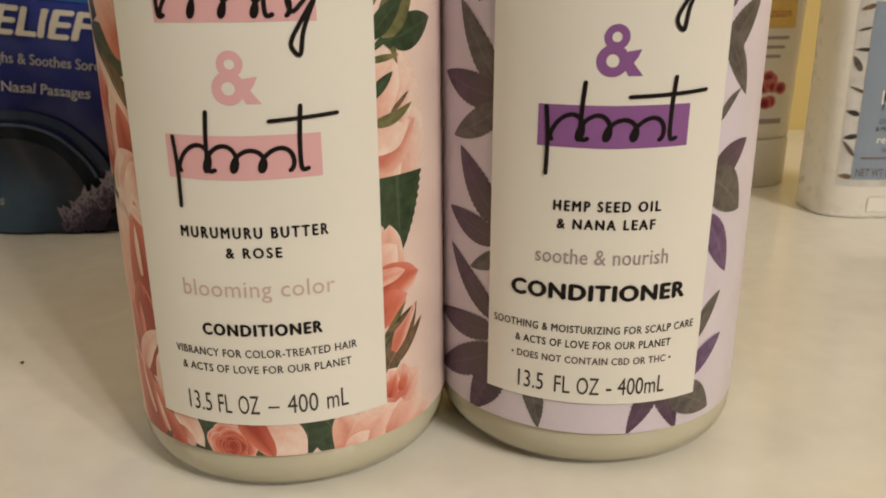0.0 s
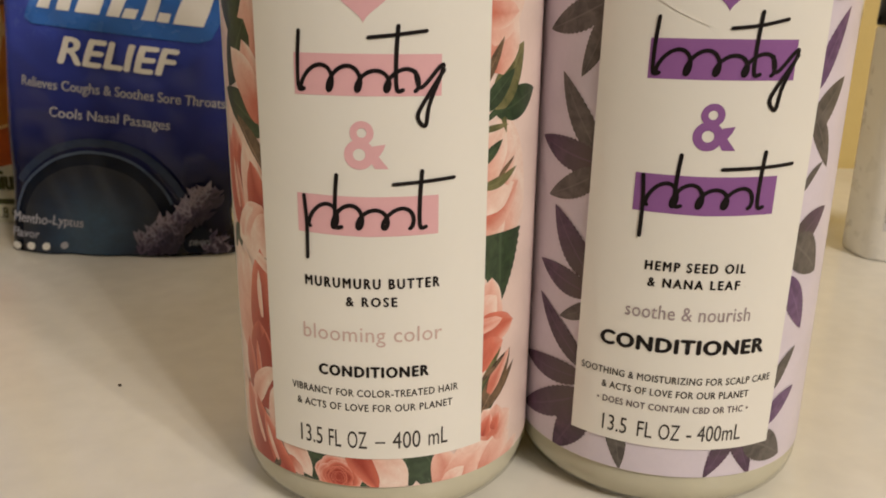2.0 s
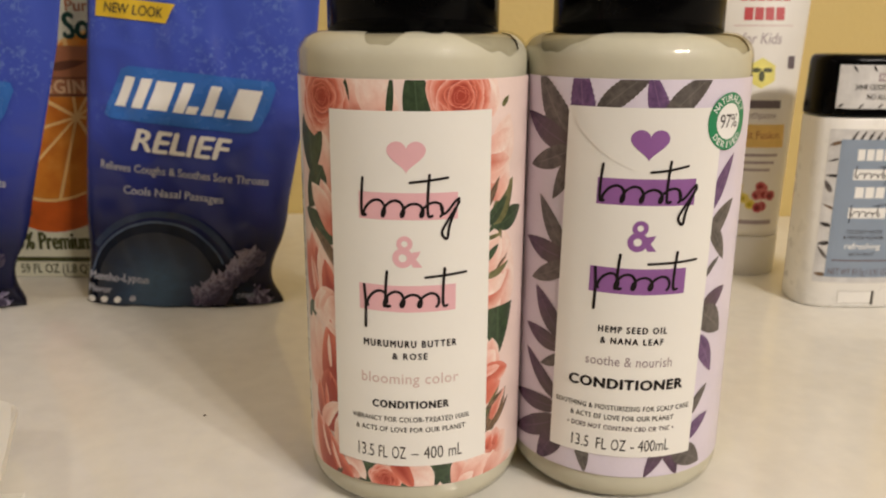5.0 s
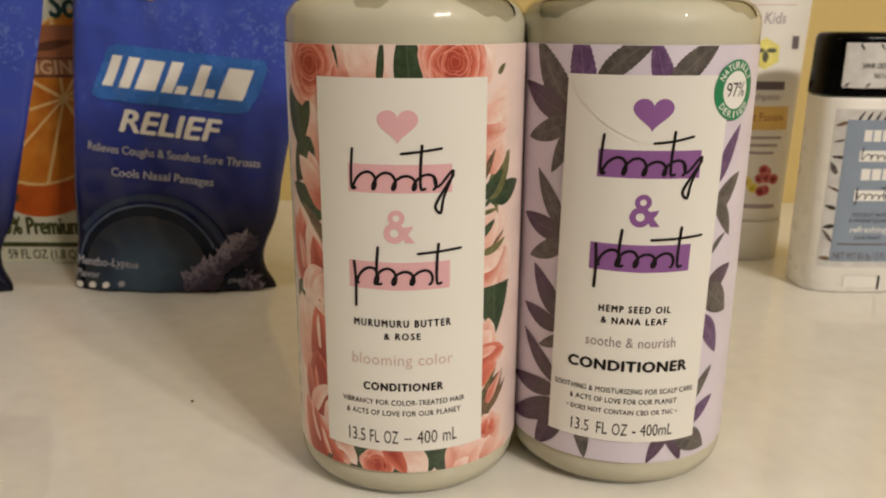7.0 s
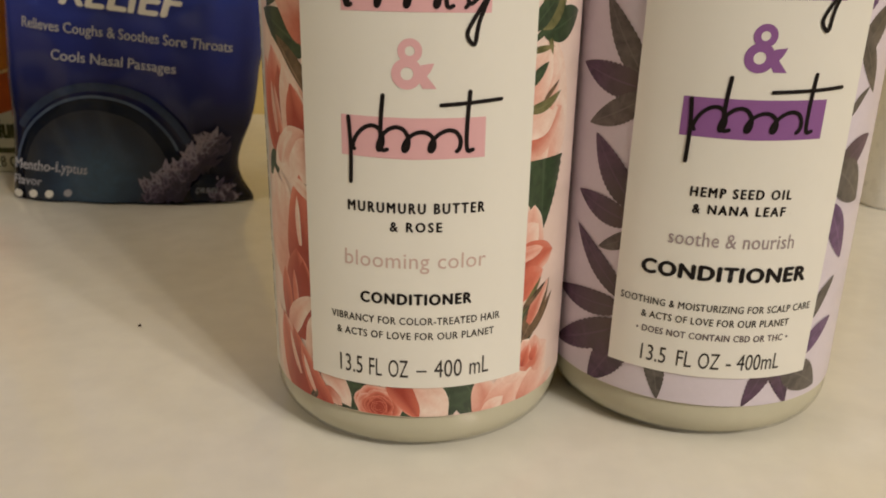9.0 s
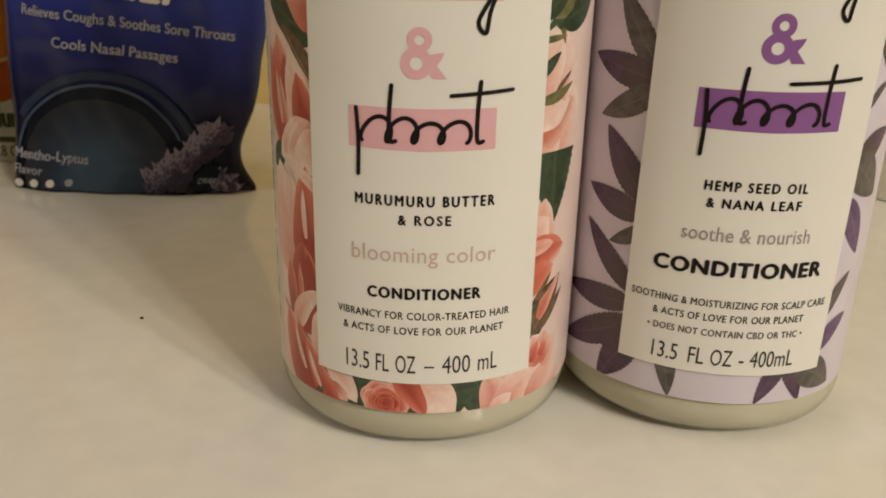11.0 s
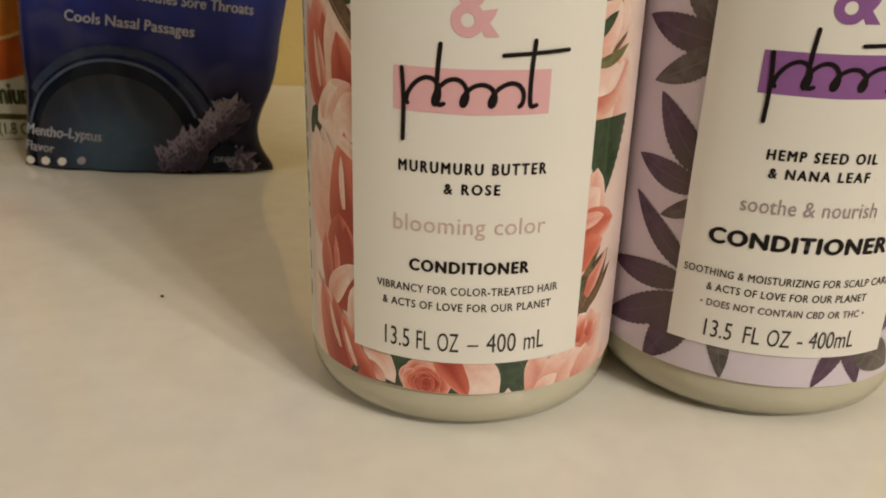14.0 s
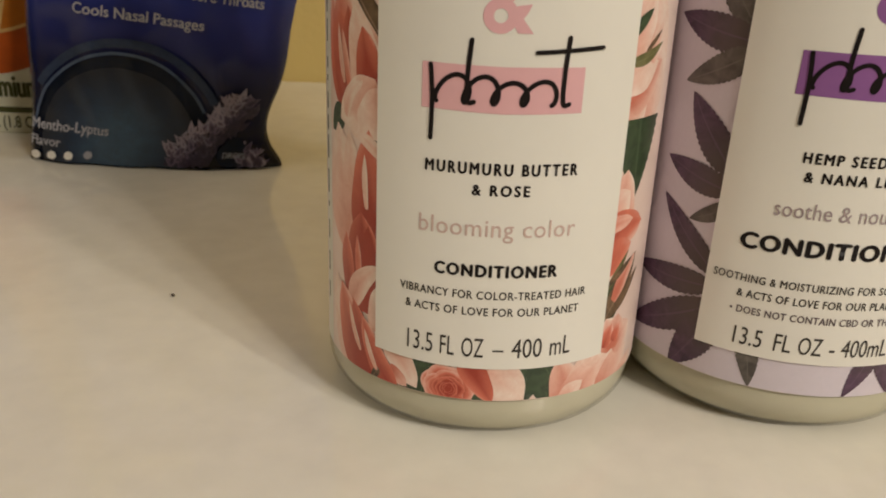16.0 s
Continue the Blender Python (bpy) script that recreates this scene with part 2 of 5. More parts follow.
M_BROWN_INK = plain("dark_brown_ink", (0.16, 0.06, 0.03), 0.4, 0.1)
M_GREEN_INK = plain("dark_green_ink", (0.012, 0.05, 0.035), 0.4, 0.1)
M_OLIVE_INK = plain("olive_ink", (0.07, 0.075, 0.02), 0.4, 0.1)
M_RED = plain("red_ink", (0.50, 0.045, 0.05), 0.4, 0.06)
M_TUBE = plain("white_tube_plastic", (0.80, 0.77, 0.71), 0.32, 0.03)
M_TUBE_CAP = plain("white_cap_plastic", (0.76, 0.74, 0.69), 0.38, 0.03)
M_GOLD = plain("amber_band_ink", (0.76, 0.52, 0.16), 0.4, 0.1, 60)
M_LEMON = plain("lemon_ink", (0.78, 0.70, 0.16), 0.4, 0.12, 90)
M_GRAPE = petal_paint("grape_print", (0.16, 0.012, 0.02), (0.36, 0.04, 0.06), (0.6, 0.2, 0.2))
M_GRAPE_GREEN = petal_paint("green_grape_print", (0.45, 0.36, 0.02), (0.70, 0.58, 0.06), (0.82, 0.74, 0.25))
M_DEO = plain("white_stick_plastic", (0.82, 0.80, 0.75), 0.28, 0.02)
M_SLATE = plain("slate_blue_ink", (0.25, 0.31, 0.40), 0.36, 0.04)
M_PALE_PRINT = plain("pale_grey_print", (0.62, 0.61, 0.60), 0.36, 0.1, 150)
M_PACKET = plain("white_packet_finish", (0.82, 0.80, 0.73), 0.3, 0.02)
M_SHEET = plain("white_sheet_paper", (0.80, 0.78, 0.72), 0.7, 0.03)
M_SPECK = plain("dark_crumb", (0.05, 0.03, 0.02), 0.8, 0.2)


# ---- building helpers ----
def part(name, bm, material, parent, label="", smooth=False):
    """Links a bmesh as one mesh object under a thing or a part."""
    me = bpy.data.meshes.new(name)
    if smooth:
        for f in bm.faces:
            f.smooth = True
    bm.to_mesh(me)
    bm.free()
    me.materials.append(material)
    ob = new(name, me)
    ob.parent = parent
    if label:
        ob["label"] = label
    return ob


def thing(name, place, label, category, group="", kind="", turn=0.0, slant=(0.0, 0.0)):
    ob = new(name)
    ob.empty_display_size = 0.02
    ob.matrix_basis = pose(*place, slant[0], slant[1], turn)
    return tagged(ob, label, category, group, kind)


def sheet():
    """A flat print, in millimetres: x along, y up, z the height of its layer."""
    bm = bmesh.new()
    bm.loops.layers.uv.new("print")
    return bm


def add_poly(bm, pts, layer=0.0, uv=None):
    vs = [bm.verts.new((x, y, layer)) for x, y in pts]
    f = bm.faces.new(vs)
    lay = bm.loops.layers.uv.active
    for lo, (x, y) in zip(f.loops, pts):
        lo[lay].uv = uv(x, y) if uv else (x * 0.02, y * 0.02)
    return f


def add_fan(bm, centre, pts, layer, inner=0.0, outer=1.0):
    """A blob with a foot, whose print runs from the foot to the rim."""
    lay = bm.loops.layers.uv.active
    c = bm.verts.new((*centre, layer))
    vs = [bm.verts.new((x, y, layer)) for x, y in pts]
    n = len(vs)
    for i in range(n):
        f = bm.faces.new((c, vs[i], vs[(i + 1) % n]))
        for lo, u in zip(f.loops, ((inner, i / n), (outer, i / n), (outer, (i + 1) / n))):
            lo[lay].uv = u


def clip(bm, axis, at, keep_above):
    """Cuts a print off along a straight edge."""
    no = Vector((1, 0, 0)) if axis == "x" else Vector((0, 1, 0))
    co = no * at
    bmesh.ops.bisect_plane(bm, geom=bm.verts[:] + bm.edges[:] + bm.faces[:], plane_co=co, plane_no=no, clear_inner=keep_above, clear_outer=not keep_above)


def wrap(bm, place_of, step=2.5, both=False):
    """Cuts a flat print into strips and bends it on to its surface."""
    bmesh.ops.remove_doubles(bm, verts=bm.verts[:], dist=1e-4)
    bmesh.ops.triangulate(bm, faces=bm.faces[:])
    for i in (0, 1) if both else (0,):
        lo = min((v.co[i] for v in bm.verts), default=0)
        hi = max((v.co[i] for v in bm.verts), default=0)
        no = Vector((1, 0, 0)) if i == 0 else Vector((0, 1, 0))
        for k in range(math.ceil((lo + 1e-4) / step), math.floor((hi - 1e-4) / step) + 1):
            bmesh.ops.bisect_plane(bm, geom=bm.verts[:] + bm.edges[:] + bm.faces[:], plane_co=no * (k * step), plane_no=no)
    for v in bm.verts:
        v.co = place_of(*v.co)
    return bm


def letters(text, middle, base, width, height, bold=0.0, italic=0.0, spacing=1.0, layer=0.0):
    """A line of writing as a flat print: its middle, base line, width and capital height."""
    def flat(body):
        cu = bpy.data.curves.new("line", "FONT")
        cu.body, cu.size, cu.space_character, cu.shear = body, 1.0, spacing, italic
        cu.resolution_u = 3
        ob = new("line", cu)
        me = bpy.data.meshes.new_from_object(ob.evaluated_get(bpy.context.evaluated_depsgraph_get()))
        bpy.data.objects.remove(ob)
        bpy.data.curves.remove(cu)
        return me
    if "cap" not in CAPITAL:
        me = flat("H")
        CAPITAL["cap"] = max(v.co.y for v in me.vertices)
        bpy.data.meshes.remove(me)
    me = flat(text)
    bm = sheet()
    bm.from_mesh(me)
    bpy.data.meshes.remove(me)
    lo, hi = min(v.co.x for v in bm.verts), max(v.co.x for v in bm.verts)
    kx, ky = width / (hi - lo), height / CAPITAL["cap"]
    for v in bm.verts:
        v.co = ((v.co.x - (lo + hi) / 2) * kx + middle, v.co.y * ky + base, layer)
    if bold:
        # a heavier face: the strokes laid down again a little aside
        first = bm.verts[:] + bm.edges[:] + bm.faces[:]
        for k, (dx, dy) in enumerate(((-1, 0), (1, 0), (0, 1), (0, -1))):
            again = bmesh.ops.duplicate(bm, geom=first)["geom"]
            for v in again:
                if isinstance(v, bmesh.types.BMVert):
                    v.co += Vector((dx * bold * height, dy * bold * height * 0.7, 0.002 * (k + 1)))
    return bm


CAPITAL = {}


def box_pts(x0, x1, y0, y1, slant=0.0):
    h = y1 - y0
    return [(x0, y0), (x1, y0), (x1 + slant * h, y1), (x0 + slant * h, y1)]


def disc_pts(x, y, rx, ry=None, n=28, a0=0.0, a1=2 * math.pi):
    ry = ry or rx
    return [(x + rx * math.cos(a0 + (a1 - a0) * i / n), y + ry * math.sin(a0 + (a1 - a0) * i / n)) for i in range(n)]


def add_arc(bm, x, y, r0, r1, a0, a1, n=40, layer=0.0, squash=1.0):
    """A ring or a piece of one."""
    for i in range(n):
        a, b = a0 + (a1 - a0) * i / n, a0 + (a1 - a0) * (i + 1) / n
        add_poly(bm, [(x + r * math.cos(t), y + squash * r * math.sin(t)) for r, t in ((r0, a), (r1, a), (r1, b), (r0, b))], layer)


def add_stroke(bm, pts, width, layer=0.0, fine=6):
    """A pen stroke with round ends through some points."""
    p = [Vector(q) for q in pts]
    line = []
    for i in range(len(p) - 1):
        a, b, c, d = p[max(i - 1, 0)], p[i], p[i + 1], p[min(i + 2, len(p) - 1)]
        for k in range(fine):
            t = k / fine
            line.append(0.5 * (2 * b + (c - a) * t + (2 * a - 5 * b + 4 * c - d) * t * t + (3 * b - a - 3 * c + d) * t ** 3))
    line.append(p[-1])
    h = width / 2
    for i, (a, b) in enumerate(zip(line, line[1:])):
        if (b - a).length < 1e-6:
            continue
        n = Vector((-(b - a).y, (b - a).x)).normalized() * h
        z = layer + i * 0.0002
        add_poly(bm, [tuple(a - n), tuple(b - n), tuple(b + n), tuple(a + n)], z)
        add_poly(bm, disc_pts(b.x, b.y, h, n=8), z + 0.0001)
    add_poly(bm, disc_pts(line[0].x, line[0].y, h, n=8), layer)


def add_leaf(bm, tip, foot, width, teeth=0, layer=0.0, bend=0.0, belly=0.5):
    """A pointed leaf from its foot to its tip, with a toothed rim."""
    f, t = Vector(foot), Vector(tip)
    ahead = t - f
    side = Vector((-ahead.y, ahead.x)).normalized()
    n = max(10, teeth * 2)
    lay = bm.loops.layers.uv.active

    def at(k, s):
        u = k / n
        w = width * 1.10 * u ** 0.60 * (1 - u) ** (1.0 if belly < 0.5 else 0.90)
        if teeth and k % 2 and 0 < k < n:
            w *= 1.10
        mid = f + ahead * u + side * bend * math.sin(math.pi * u)
        return mid + side * (w * s)
    for k in range(n):
        for s in (-1, 1):
            quad = [(k, 0), (k + 1, 0), (k + 1, s), (k, s)]
            pts = [at(*q) for q in quad]
            if k == n - 1:
                pts, quad = pts[:2] + pts[3:], quad[:2] + quad[3:]
            if k == 0:
                pts, quad = pts[:3], quad[:3]
            vs = [bm.verts.new((q.x, q.y, layer)) for q in pts]
            face = bm.faces.new(vs if s < 0 else vs[::-1])
            for lo in face.loops:
                i = vs.index(lo.vert)
                lo[lay].uv = (quad[i][0] / n, quad[i][1])


def rose_print(x, y, r, seed, squash=1.0, base_layer=0.0):
    """A full rose seen from above: petals wound round a deep heart, each with a pale lip."""
    rng = random.Random(seed)
    bm = sheet()
    turn = rng.uniform(0, 6)
    n = 11
    for k in range(n):
        size = r * (1 - k / (n + 0.6)) ** 0.95
        a = turn + k * 2.25 + rng.uniform(-0.3, 0.3)
        off = 0.20 * size if k else 0.0
        cx, cy = x + off * math.cos(a) * 0.6, y + off * math.sin(a) * 0.6 * squash
        p1, p2 = rng.uniform(0, 6), rng.uniform(0, 6)
        pts = []
        for i in range(30):
            b = 2 * math.pi * i / 30
            w = size * (1 + 0.07 * math.sin(3 * b + p1) + 0.045 * math.sin(5 * b + p2))
            pts.append((cx + w * math.cos(b), cy + w * math.sin(b) * squash))
        focus = (cx - 0.45 * size * math.cos(a), cy - 0.45 * size * math.sin(a) * squash)
        add_fan(bm, focus, pts, base_layer + 0.004 * k, -1.0 - 0.12 * k, 0.88 - 0.03 * k)
    return bm


def petal_shape(bm, foot, tip, wide, layer, u0=0.0, u1=1.0, bend=0.0, seed=0):
    """One rounded petal, deep at its foot and paler to its lip."""
    rng = random.Random(seed)
    f, t = Vector(foot), Vector(tip)
    ahead = t - f
    side = Vector((-ahead.y, ahead.x)).normalized()
    n = 14
    lay = bm.loops.layers.uv.active
    ph = rng.uniform(0, 6)
    grid = {}
    for k in range(n + 1):
        u = k / n
        w = wide * 0.5 * max(0.02, math.sin(math.pi * (0.10 + 0.88 * u))) ** 0.62 * (1 + 0.06 * math.sin(9 * u + ph))
        mid = f + ahead * u + side * bend * math.sin(math.pi * u)
        for c in (-2, -1, 0, 1, 2):
            p = mid + side * (w * c / 2) + ahead * (0.05 * (0.5 - abs(c) / 2) * u)
            grid[k, c] = (bm.verts.new((p.x, p.y, layer)), u0 + (u1 - u0) * u + 0.22 * abs(c) / 2 - 0.06 * c - 0.06 + 0.05 * math.sin(c * 1.7 + ph))
    for k in range(n):
        for c in (-2, -1, 0, 1):
            q = [grid[k, c], grid[k, c + 1], grid[k + 1, c + 1], grid[k + 1, c]]
            face = bm.faces.new([v for v, _ in q][::-1])
            for lo in face.loops:
                lo[lay].uv = (next(w for v, w in q if v is lo.vert), c / 2)


def lathe(rings, n=96, close_low=True, close_high=True):
    """A turned body from (radius, height) rings, in millimetres."""
    bm = bmesh.new()
    rows = [[bm.verts.new((r * math.sin(2 * math.pi * i / n) * 0.001, -r * math.cos(2 * math.pi * i / n) * 0.001, z * 0.001)) for i in range(n)] for r, z in rings]
    for a, b in zip(rows, rows[1:]):
        for i in range(n):
            j = (i + 1) % n
            bm.faces.new((a[i], a[j], b[j], b[i]))
    if close_low:
        bm.faces.new(rows[0][::-1])
    if close_high:
        bm.faces.new(rows[-1])
    return bm


def block(x0, x1, y0, y1, z0, z1, bevel=0.0, seg=2):
    bm = bmesh.new()
    bmesh.ops.create_cube(bm, size=1)
    for v in bm.verts:
        v.co = ((x0 + x1) / 2 + v.co.x * (x1 - x0), (y0 + y1) / 2 + v.co.y * (y1 - y0), (z0 + z1) / 2 + v.co.z * (z1 - z0))
    if bevel:
        bmesh.ops.bevel(bm, geom=bm.edges[:], offset=bevel, segments=seg, affect="EDGES", profile=0.5)
    return bm


def structure(name, bm, material, label, category):
    return tagged(part(name, bm, material, None), label, category, kind="structure")


# ---- the room ----
BACK = 0.55
structure("counter", block(-1.3, 1.5, -0.03, BACK, -0.03, 0.0, 0.004), M_COUNTER, "glossy off-white cast marble counter", "counter")
structure("vanity_cabinet", block(-1.29, 1.49, 0.0, BACK, -0.80, -0.034), M_CABINET, "plain painted cabinet under the counter", "cabinet")
structure("wall_north", block(-2.5, 2.7, BACK, BACK + 0.1, -0.85, 1.60), M_WALL, "unseen yellow wall, set far off to dim the bounce light behind the counter", "wall")
# unseen closing walls and floor: distance and dark floor chosen to weaken fill light
structure("wall_south", block(-2.5, 2.7, -4.4, -4.3, -0.85, 1.60), M_WALL, "unseen yellow wall, set far off to dim the bounce light", "wall")
structure("wall_west", block(-2.5, -2.4, -4.3, BACK, -0.85, 1.60), M_WALL, "unseen yellow wall, set far off to dim the bounce light", "wall")
structure("wall_east", block(2.6, 2.7, -4.3, BACK, -0.85, 1.60), M_WALL, "unseen yellow wall, set far off to dim the bounce light", "wall")
structure("ceiling", block(-2.5, 2.7, -4.4, BACK + 0.1, 1.60, 1.70), M_CEIL, "white painted ceiling", "ceiling")
structure("floor", block(-2.5, 2.7, -4.4, BACK + 0.1, -0.95, -0.85), M_FLOOR, "unseen plain floor, kept dark to dim the bounce light", "floor")

# ---- the two tall bottles ----
R = 33.6
LABEL_LOW, LABEL_HIGH = 10.3, 127.0


def on_bottle(lean=0.0, radius=R):
    """Bends a print round the bottle; lean shifts it as it goes down."""
    def place_of(s, z, off):
        a = (s - lean * (119.0 - z)) / radius
        r = radius + off
        return Vector((r * math.sin(a), -r * math.cos(a), z)) * 0.001
    return place_of


def bottle_base(name, place, turn, label, film, dips):
    ob = thing(name, place, label, "bottle", "conditioner bottles", turn=turn)
    fillet = [(R - 8 + 8 * math.sin(a), 8 - 8 * math.cos(a)) for a in [math.pi / 2 * k / 8 for k in range(9)]]
    shoulder = [(R - 7 + 7 * math.cos(a), 132.0 + 7.0 * math.sin(a)) for a in [math.pi / 2 * k / 8 for k in range(9)]]
    shell = part("bottle_shell", lathe([(16, 1.2), (22, 0.0)] + fillet[1:] + [(R, 60)] + shoulder + [(23.0, 139.7), (21.0, 140.6), (21.0, 146)], close_high=False), M_SHELL, ob, "clear glossy plastic", True)
    shell.visible_shadow = False
    # the cream inside; its top sinks in places where it has slid off the shoulder
    r2 = R - 0.5
    low = [(16, 1.7), (22, 0.6)] + [(r - 0.5, z + 0.35) for r, z in fillet[1:]] + [(r2, 60), (r2, 118)]
    bm = lathe(low, 160, True, False)
    path = [(r2, 118.0)] + [(r - 0.5, z - 0.4) for r, z in shoulder] + [(23.6, 138.9), (21.4, 139.6)]
    runs = [0.0]
    for (ra, za), (rb, zb) in zip(path, path[1:]):
        runs.append(runs[-1] + math.hypot(rb - ra, zb - za))
    rim = [v for v in bm.verts if v.co.z > 0.1179]
    rim.sort(key=lambda v: math.atan2(v.co.x, -v.co.y))
    rows = [rim]
    steps = 24
    for j in range(1, steps + 1):
        row = []
        for v in rim:
            a = math.atan2(v.co.x, -v.co.y)
            sink = sum(deep * math.exp(-abs((a - mid) / wide) ** 3) for mid, wide, deep in dips)
            sink += 0.018 * math.sin(13 * a + 1) + 0.014 * math.sin(29 * a)
            d = runs[-1] * min(1.0, 1.0 - max(0.0, sink)) * j / steps
            r, z = float(np.interp(d, runs, [p[0] for p in path])), float(np.interp(d, runs, [p[1] for p in path]))
            row.append(bm.verts.new((r * math.sin(a) * 0.001, -r * math.cos(a) * 0.001, z * 0.001)))
        rows.append(row)
    n = len(rim)
    for a, b in zip(rows, rows[1:]):
        for i in range(n):
            bm.faces.new((a[i], a[(i + 1) % n], b[(i + 1) % n], b[i]))
    part("cream", bm, M_CREAM, ob, "pearly off-white cream behind clear plastic", True)
    # olive liner: shade of the empty inside above the cream, put into its colour
    part("dim_inside", lathe([(r - 0.45, z - 0.5) for r, z in path[1:]] + [(19.5, 139.4)], 96, False, False), M_DIM_INSIDE, ob, "olive liner coloured as the shaded empty inside", True)
    cap = part("cap", lathe([(18, 138.7), (24.4, 138.6), (24.8, 139.0), (24.8, 166), (24.7, 192), (23.8, 194.4), (21.5, 195.3), (12, 195.5)], 96), M_CAP, ob, "glossy black screw cap")
    for f in cap.data.polygons:
        f.use_smooth = len(f.vertices) == 4
    part("cap_seam", lathe([(24.80, 171.6), (24.92, 171.8), (24.92, 172.1), (24.80, 172.3)], 96, False, False), M_CAP, cap)
    wrap_label = part("wrap_label", lathe([(R + 0.10, LABEL_LOW), (R + 0.14, LABEL_LOW + 0.2), (R + 0.14, LABEL_HIGH - 0.2), (R + 0.10, LABEL_HIGH)], 120, False, False), film, ob, "printed wrap-round label", True)
    return ob, wrap_label


def printed(name, bm, material, parent, place_of, label="", step=2.5, trim=True):
    if trim:
        clip(bm, "y", LABEL_LOW + 0.15, True)
        clip(bm, "y", LABEL_HIGH - 0.15, False)
    return part(name, wrap(bm, place_of, step), material, parent, label, True)


def panel_print(place_of, parent, low, high, half):
    bm = sheet()
    add_poly(bm, box_pts(-half, half, low, high), 0.52)
    return printed("white_panel", bm, M_PAPER, parent, place_of, "plain white panel of the label")


def heart_print(x, y, wide, tall, layer):
    bm = sheet()
    pts = []
    for i in range(48):
        a = 2 * math.pi * i / 48
        pts.append((x + wide / 2 * math.sin(a) ** 3, y + tall * ((13 * math.cos(a) - 5 * math.cos(2 * a) - 2 * math.cos(3 * a) - math.cos(4 * a)) + 2.5) / 29))
    add_fan(bm, (x, y), pts, layer)
    return bm


def knot_print(x, y, wide, tall, layer):
    """A bold looped ornament between the two bars."""
    bm = sheet()
    add_arc(bm, x - wide * 0.06, y + tall * 0.26, tall * 0.10, tall * 0.25, 0, 2 * math.pi, 28, layer)
    add_arc(bm, x - wide * 0.12, y - tall * 0.20, tall * 0.13, tall * 0.32, 0, 2 * math.pi, 32, layer + 0.004)
    add_poly(bm, [(x - wide * 0.15, y + tall * 0.14), (x + wide * 0.02, y + tall * 0.10), (x + wide * 0.52, y - tall * 0.50), (x + wide * 0.22, y - tall * 0.50)], layer + 0.008)
    add_poly(bm, [(x + wide * 0.18, y - tall * 0.02), (x + wide * 0.46, y + tall * 0.02), (x + wide * 0.40, y - tall * 0.12), (x + wide * 0.22, y - tall * 0.36), (x + wide * 0.08, y - tall * 0.26)], layer + 0.012)
    return bm


def scribble_print(x0, x1, base, xh, talls, tail, bar, pen, layer):
    """A pen flourish: a row of loops, tall strokes, a stroke that hangs below and a short bar."""
    bm = sheet()
    n = 4
    pts = []
    for i in range(n * 10 + 1):
        t = i / 10
        a = 2 * math.pi * t
        y = xh * 0.5 * (1 - math.cos(a)) * (0.88 + 0.12 * math.sin(1.7 * t))
        pts.append((x0 + (x1 - x0) * t / n - 0.30 * xh * math.sin(a) + 0.22 * y, base + y))
    add_stroke(bm, pts, pen, layer, 3)
    for k, (x, top) in enumerate(talls):
        add_stroke(bm, [(x + 0.25, top), (x - 0.15, (top + base) / 2), (x - 0.1, base + 0.4), (x + 1.0, base + 0.2)], pen, layer + 0.02 + 0.01 * k)
    add_stroke(bm, tail, pen, layer + 0.05)
    add_stroke(bm, bar, pen * 0.9, layer + 0.06)
    return bm


def bar_print(x0, x1, y0, y1, layer, bow=0.0):
    bm = sheet()
    add_poly(bm, [(x0, y0 + bow), ((x0 + x1) / 2, y0), (x1, y0 + bow), (x1, y1 + bow * 0.5), ((x0 + x1) / 2, y1), (x0, y1 + bow * 0.5)], layer)
    return bm


def front_marks(parent, to, ink, z_heart, z_one, z_knot, z_two, cx, fall=0.0):
    printed("heart", heart_print(cx - 0.4, z_heart, 10.2, 8.5, 0.58), ink, parent, to, "printed heart")
    printed("upper_bar", bar_print(cx - 13.4, cx + 13.4, z_one - 3.7, z_one + 3.6, 0.57), ink, parent, to, "printed colour bar")
    printed("upper_flourish", scribble_print(cx - 11.8, cx + 8.6, z_one - 2.8, 4.6, [(cx - 12.4, z_one + 7.4), (cx + 5.4, z_one + 8.4)],
            [(cx + 8.6, z_one + 0.6), (cx + 9.6, z_one - 2.2), (cx + 13.0, z_one + 1.4), (cx + 13.6, z_one + 1.0), (cx + 11.2, z_one - 5), (cx + 10.4, z_one - 9.0), (cx + 9.0, z_one - 7.2), (cx + 11.0, z_one - 3.4), (cx + 13.8, z_one + 0.8)],
            [(cx + 0.5, z_one + 6.4 - fall), (cx + 5.2, z_one + 6.9 - fall), (cx + 10.6, z_one + 7.6 - fall * 0.5)], 0.74, 0.64), M_INK, parent, to, "black pen flourish")
    printed("looped_ornament", knot_print(cx - 0.5, z_knot, 8.2, 8.6, 0.58), ink, parent, to, "bold looped ornament")
    printed("lower_bar", bar_print(cx - 13.8, cx + 13.0, z_two - 4.0, z_two + 3.6, 0.57, 0.3), ink, parent, to, "printed colour bar")
    printed("lower_flourish", scribble_print(cx - 11.2, cx + 7.6, z_two - 2.4, 4.6, [(cx - 6.0, z_two + 7.6), (cx + 9.6, z_two + 8.4)],
            [(cx - 12.3, z_two + 3.4), (cx - 11.9, z_two - 2), (cx - 12.0, z_two - 8.7)],
            [(cx + 4.6 - 3 * fall, z_two + 6.0 - fall), (cx + 10.0, z_two + 6.4 - fall), (cx + 16.0, z_two + 6.9 - fall)], 0.78, 0.64), M_INK, parent, to, "black pen flourish")


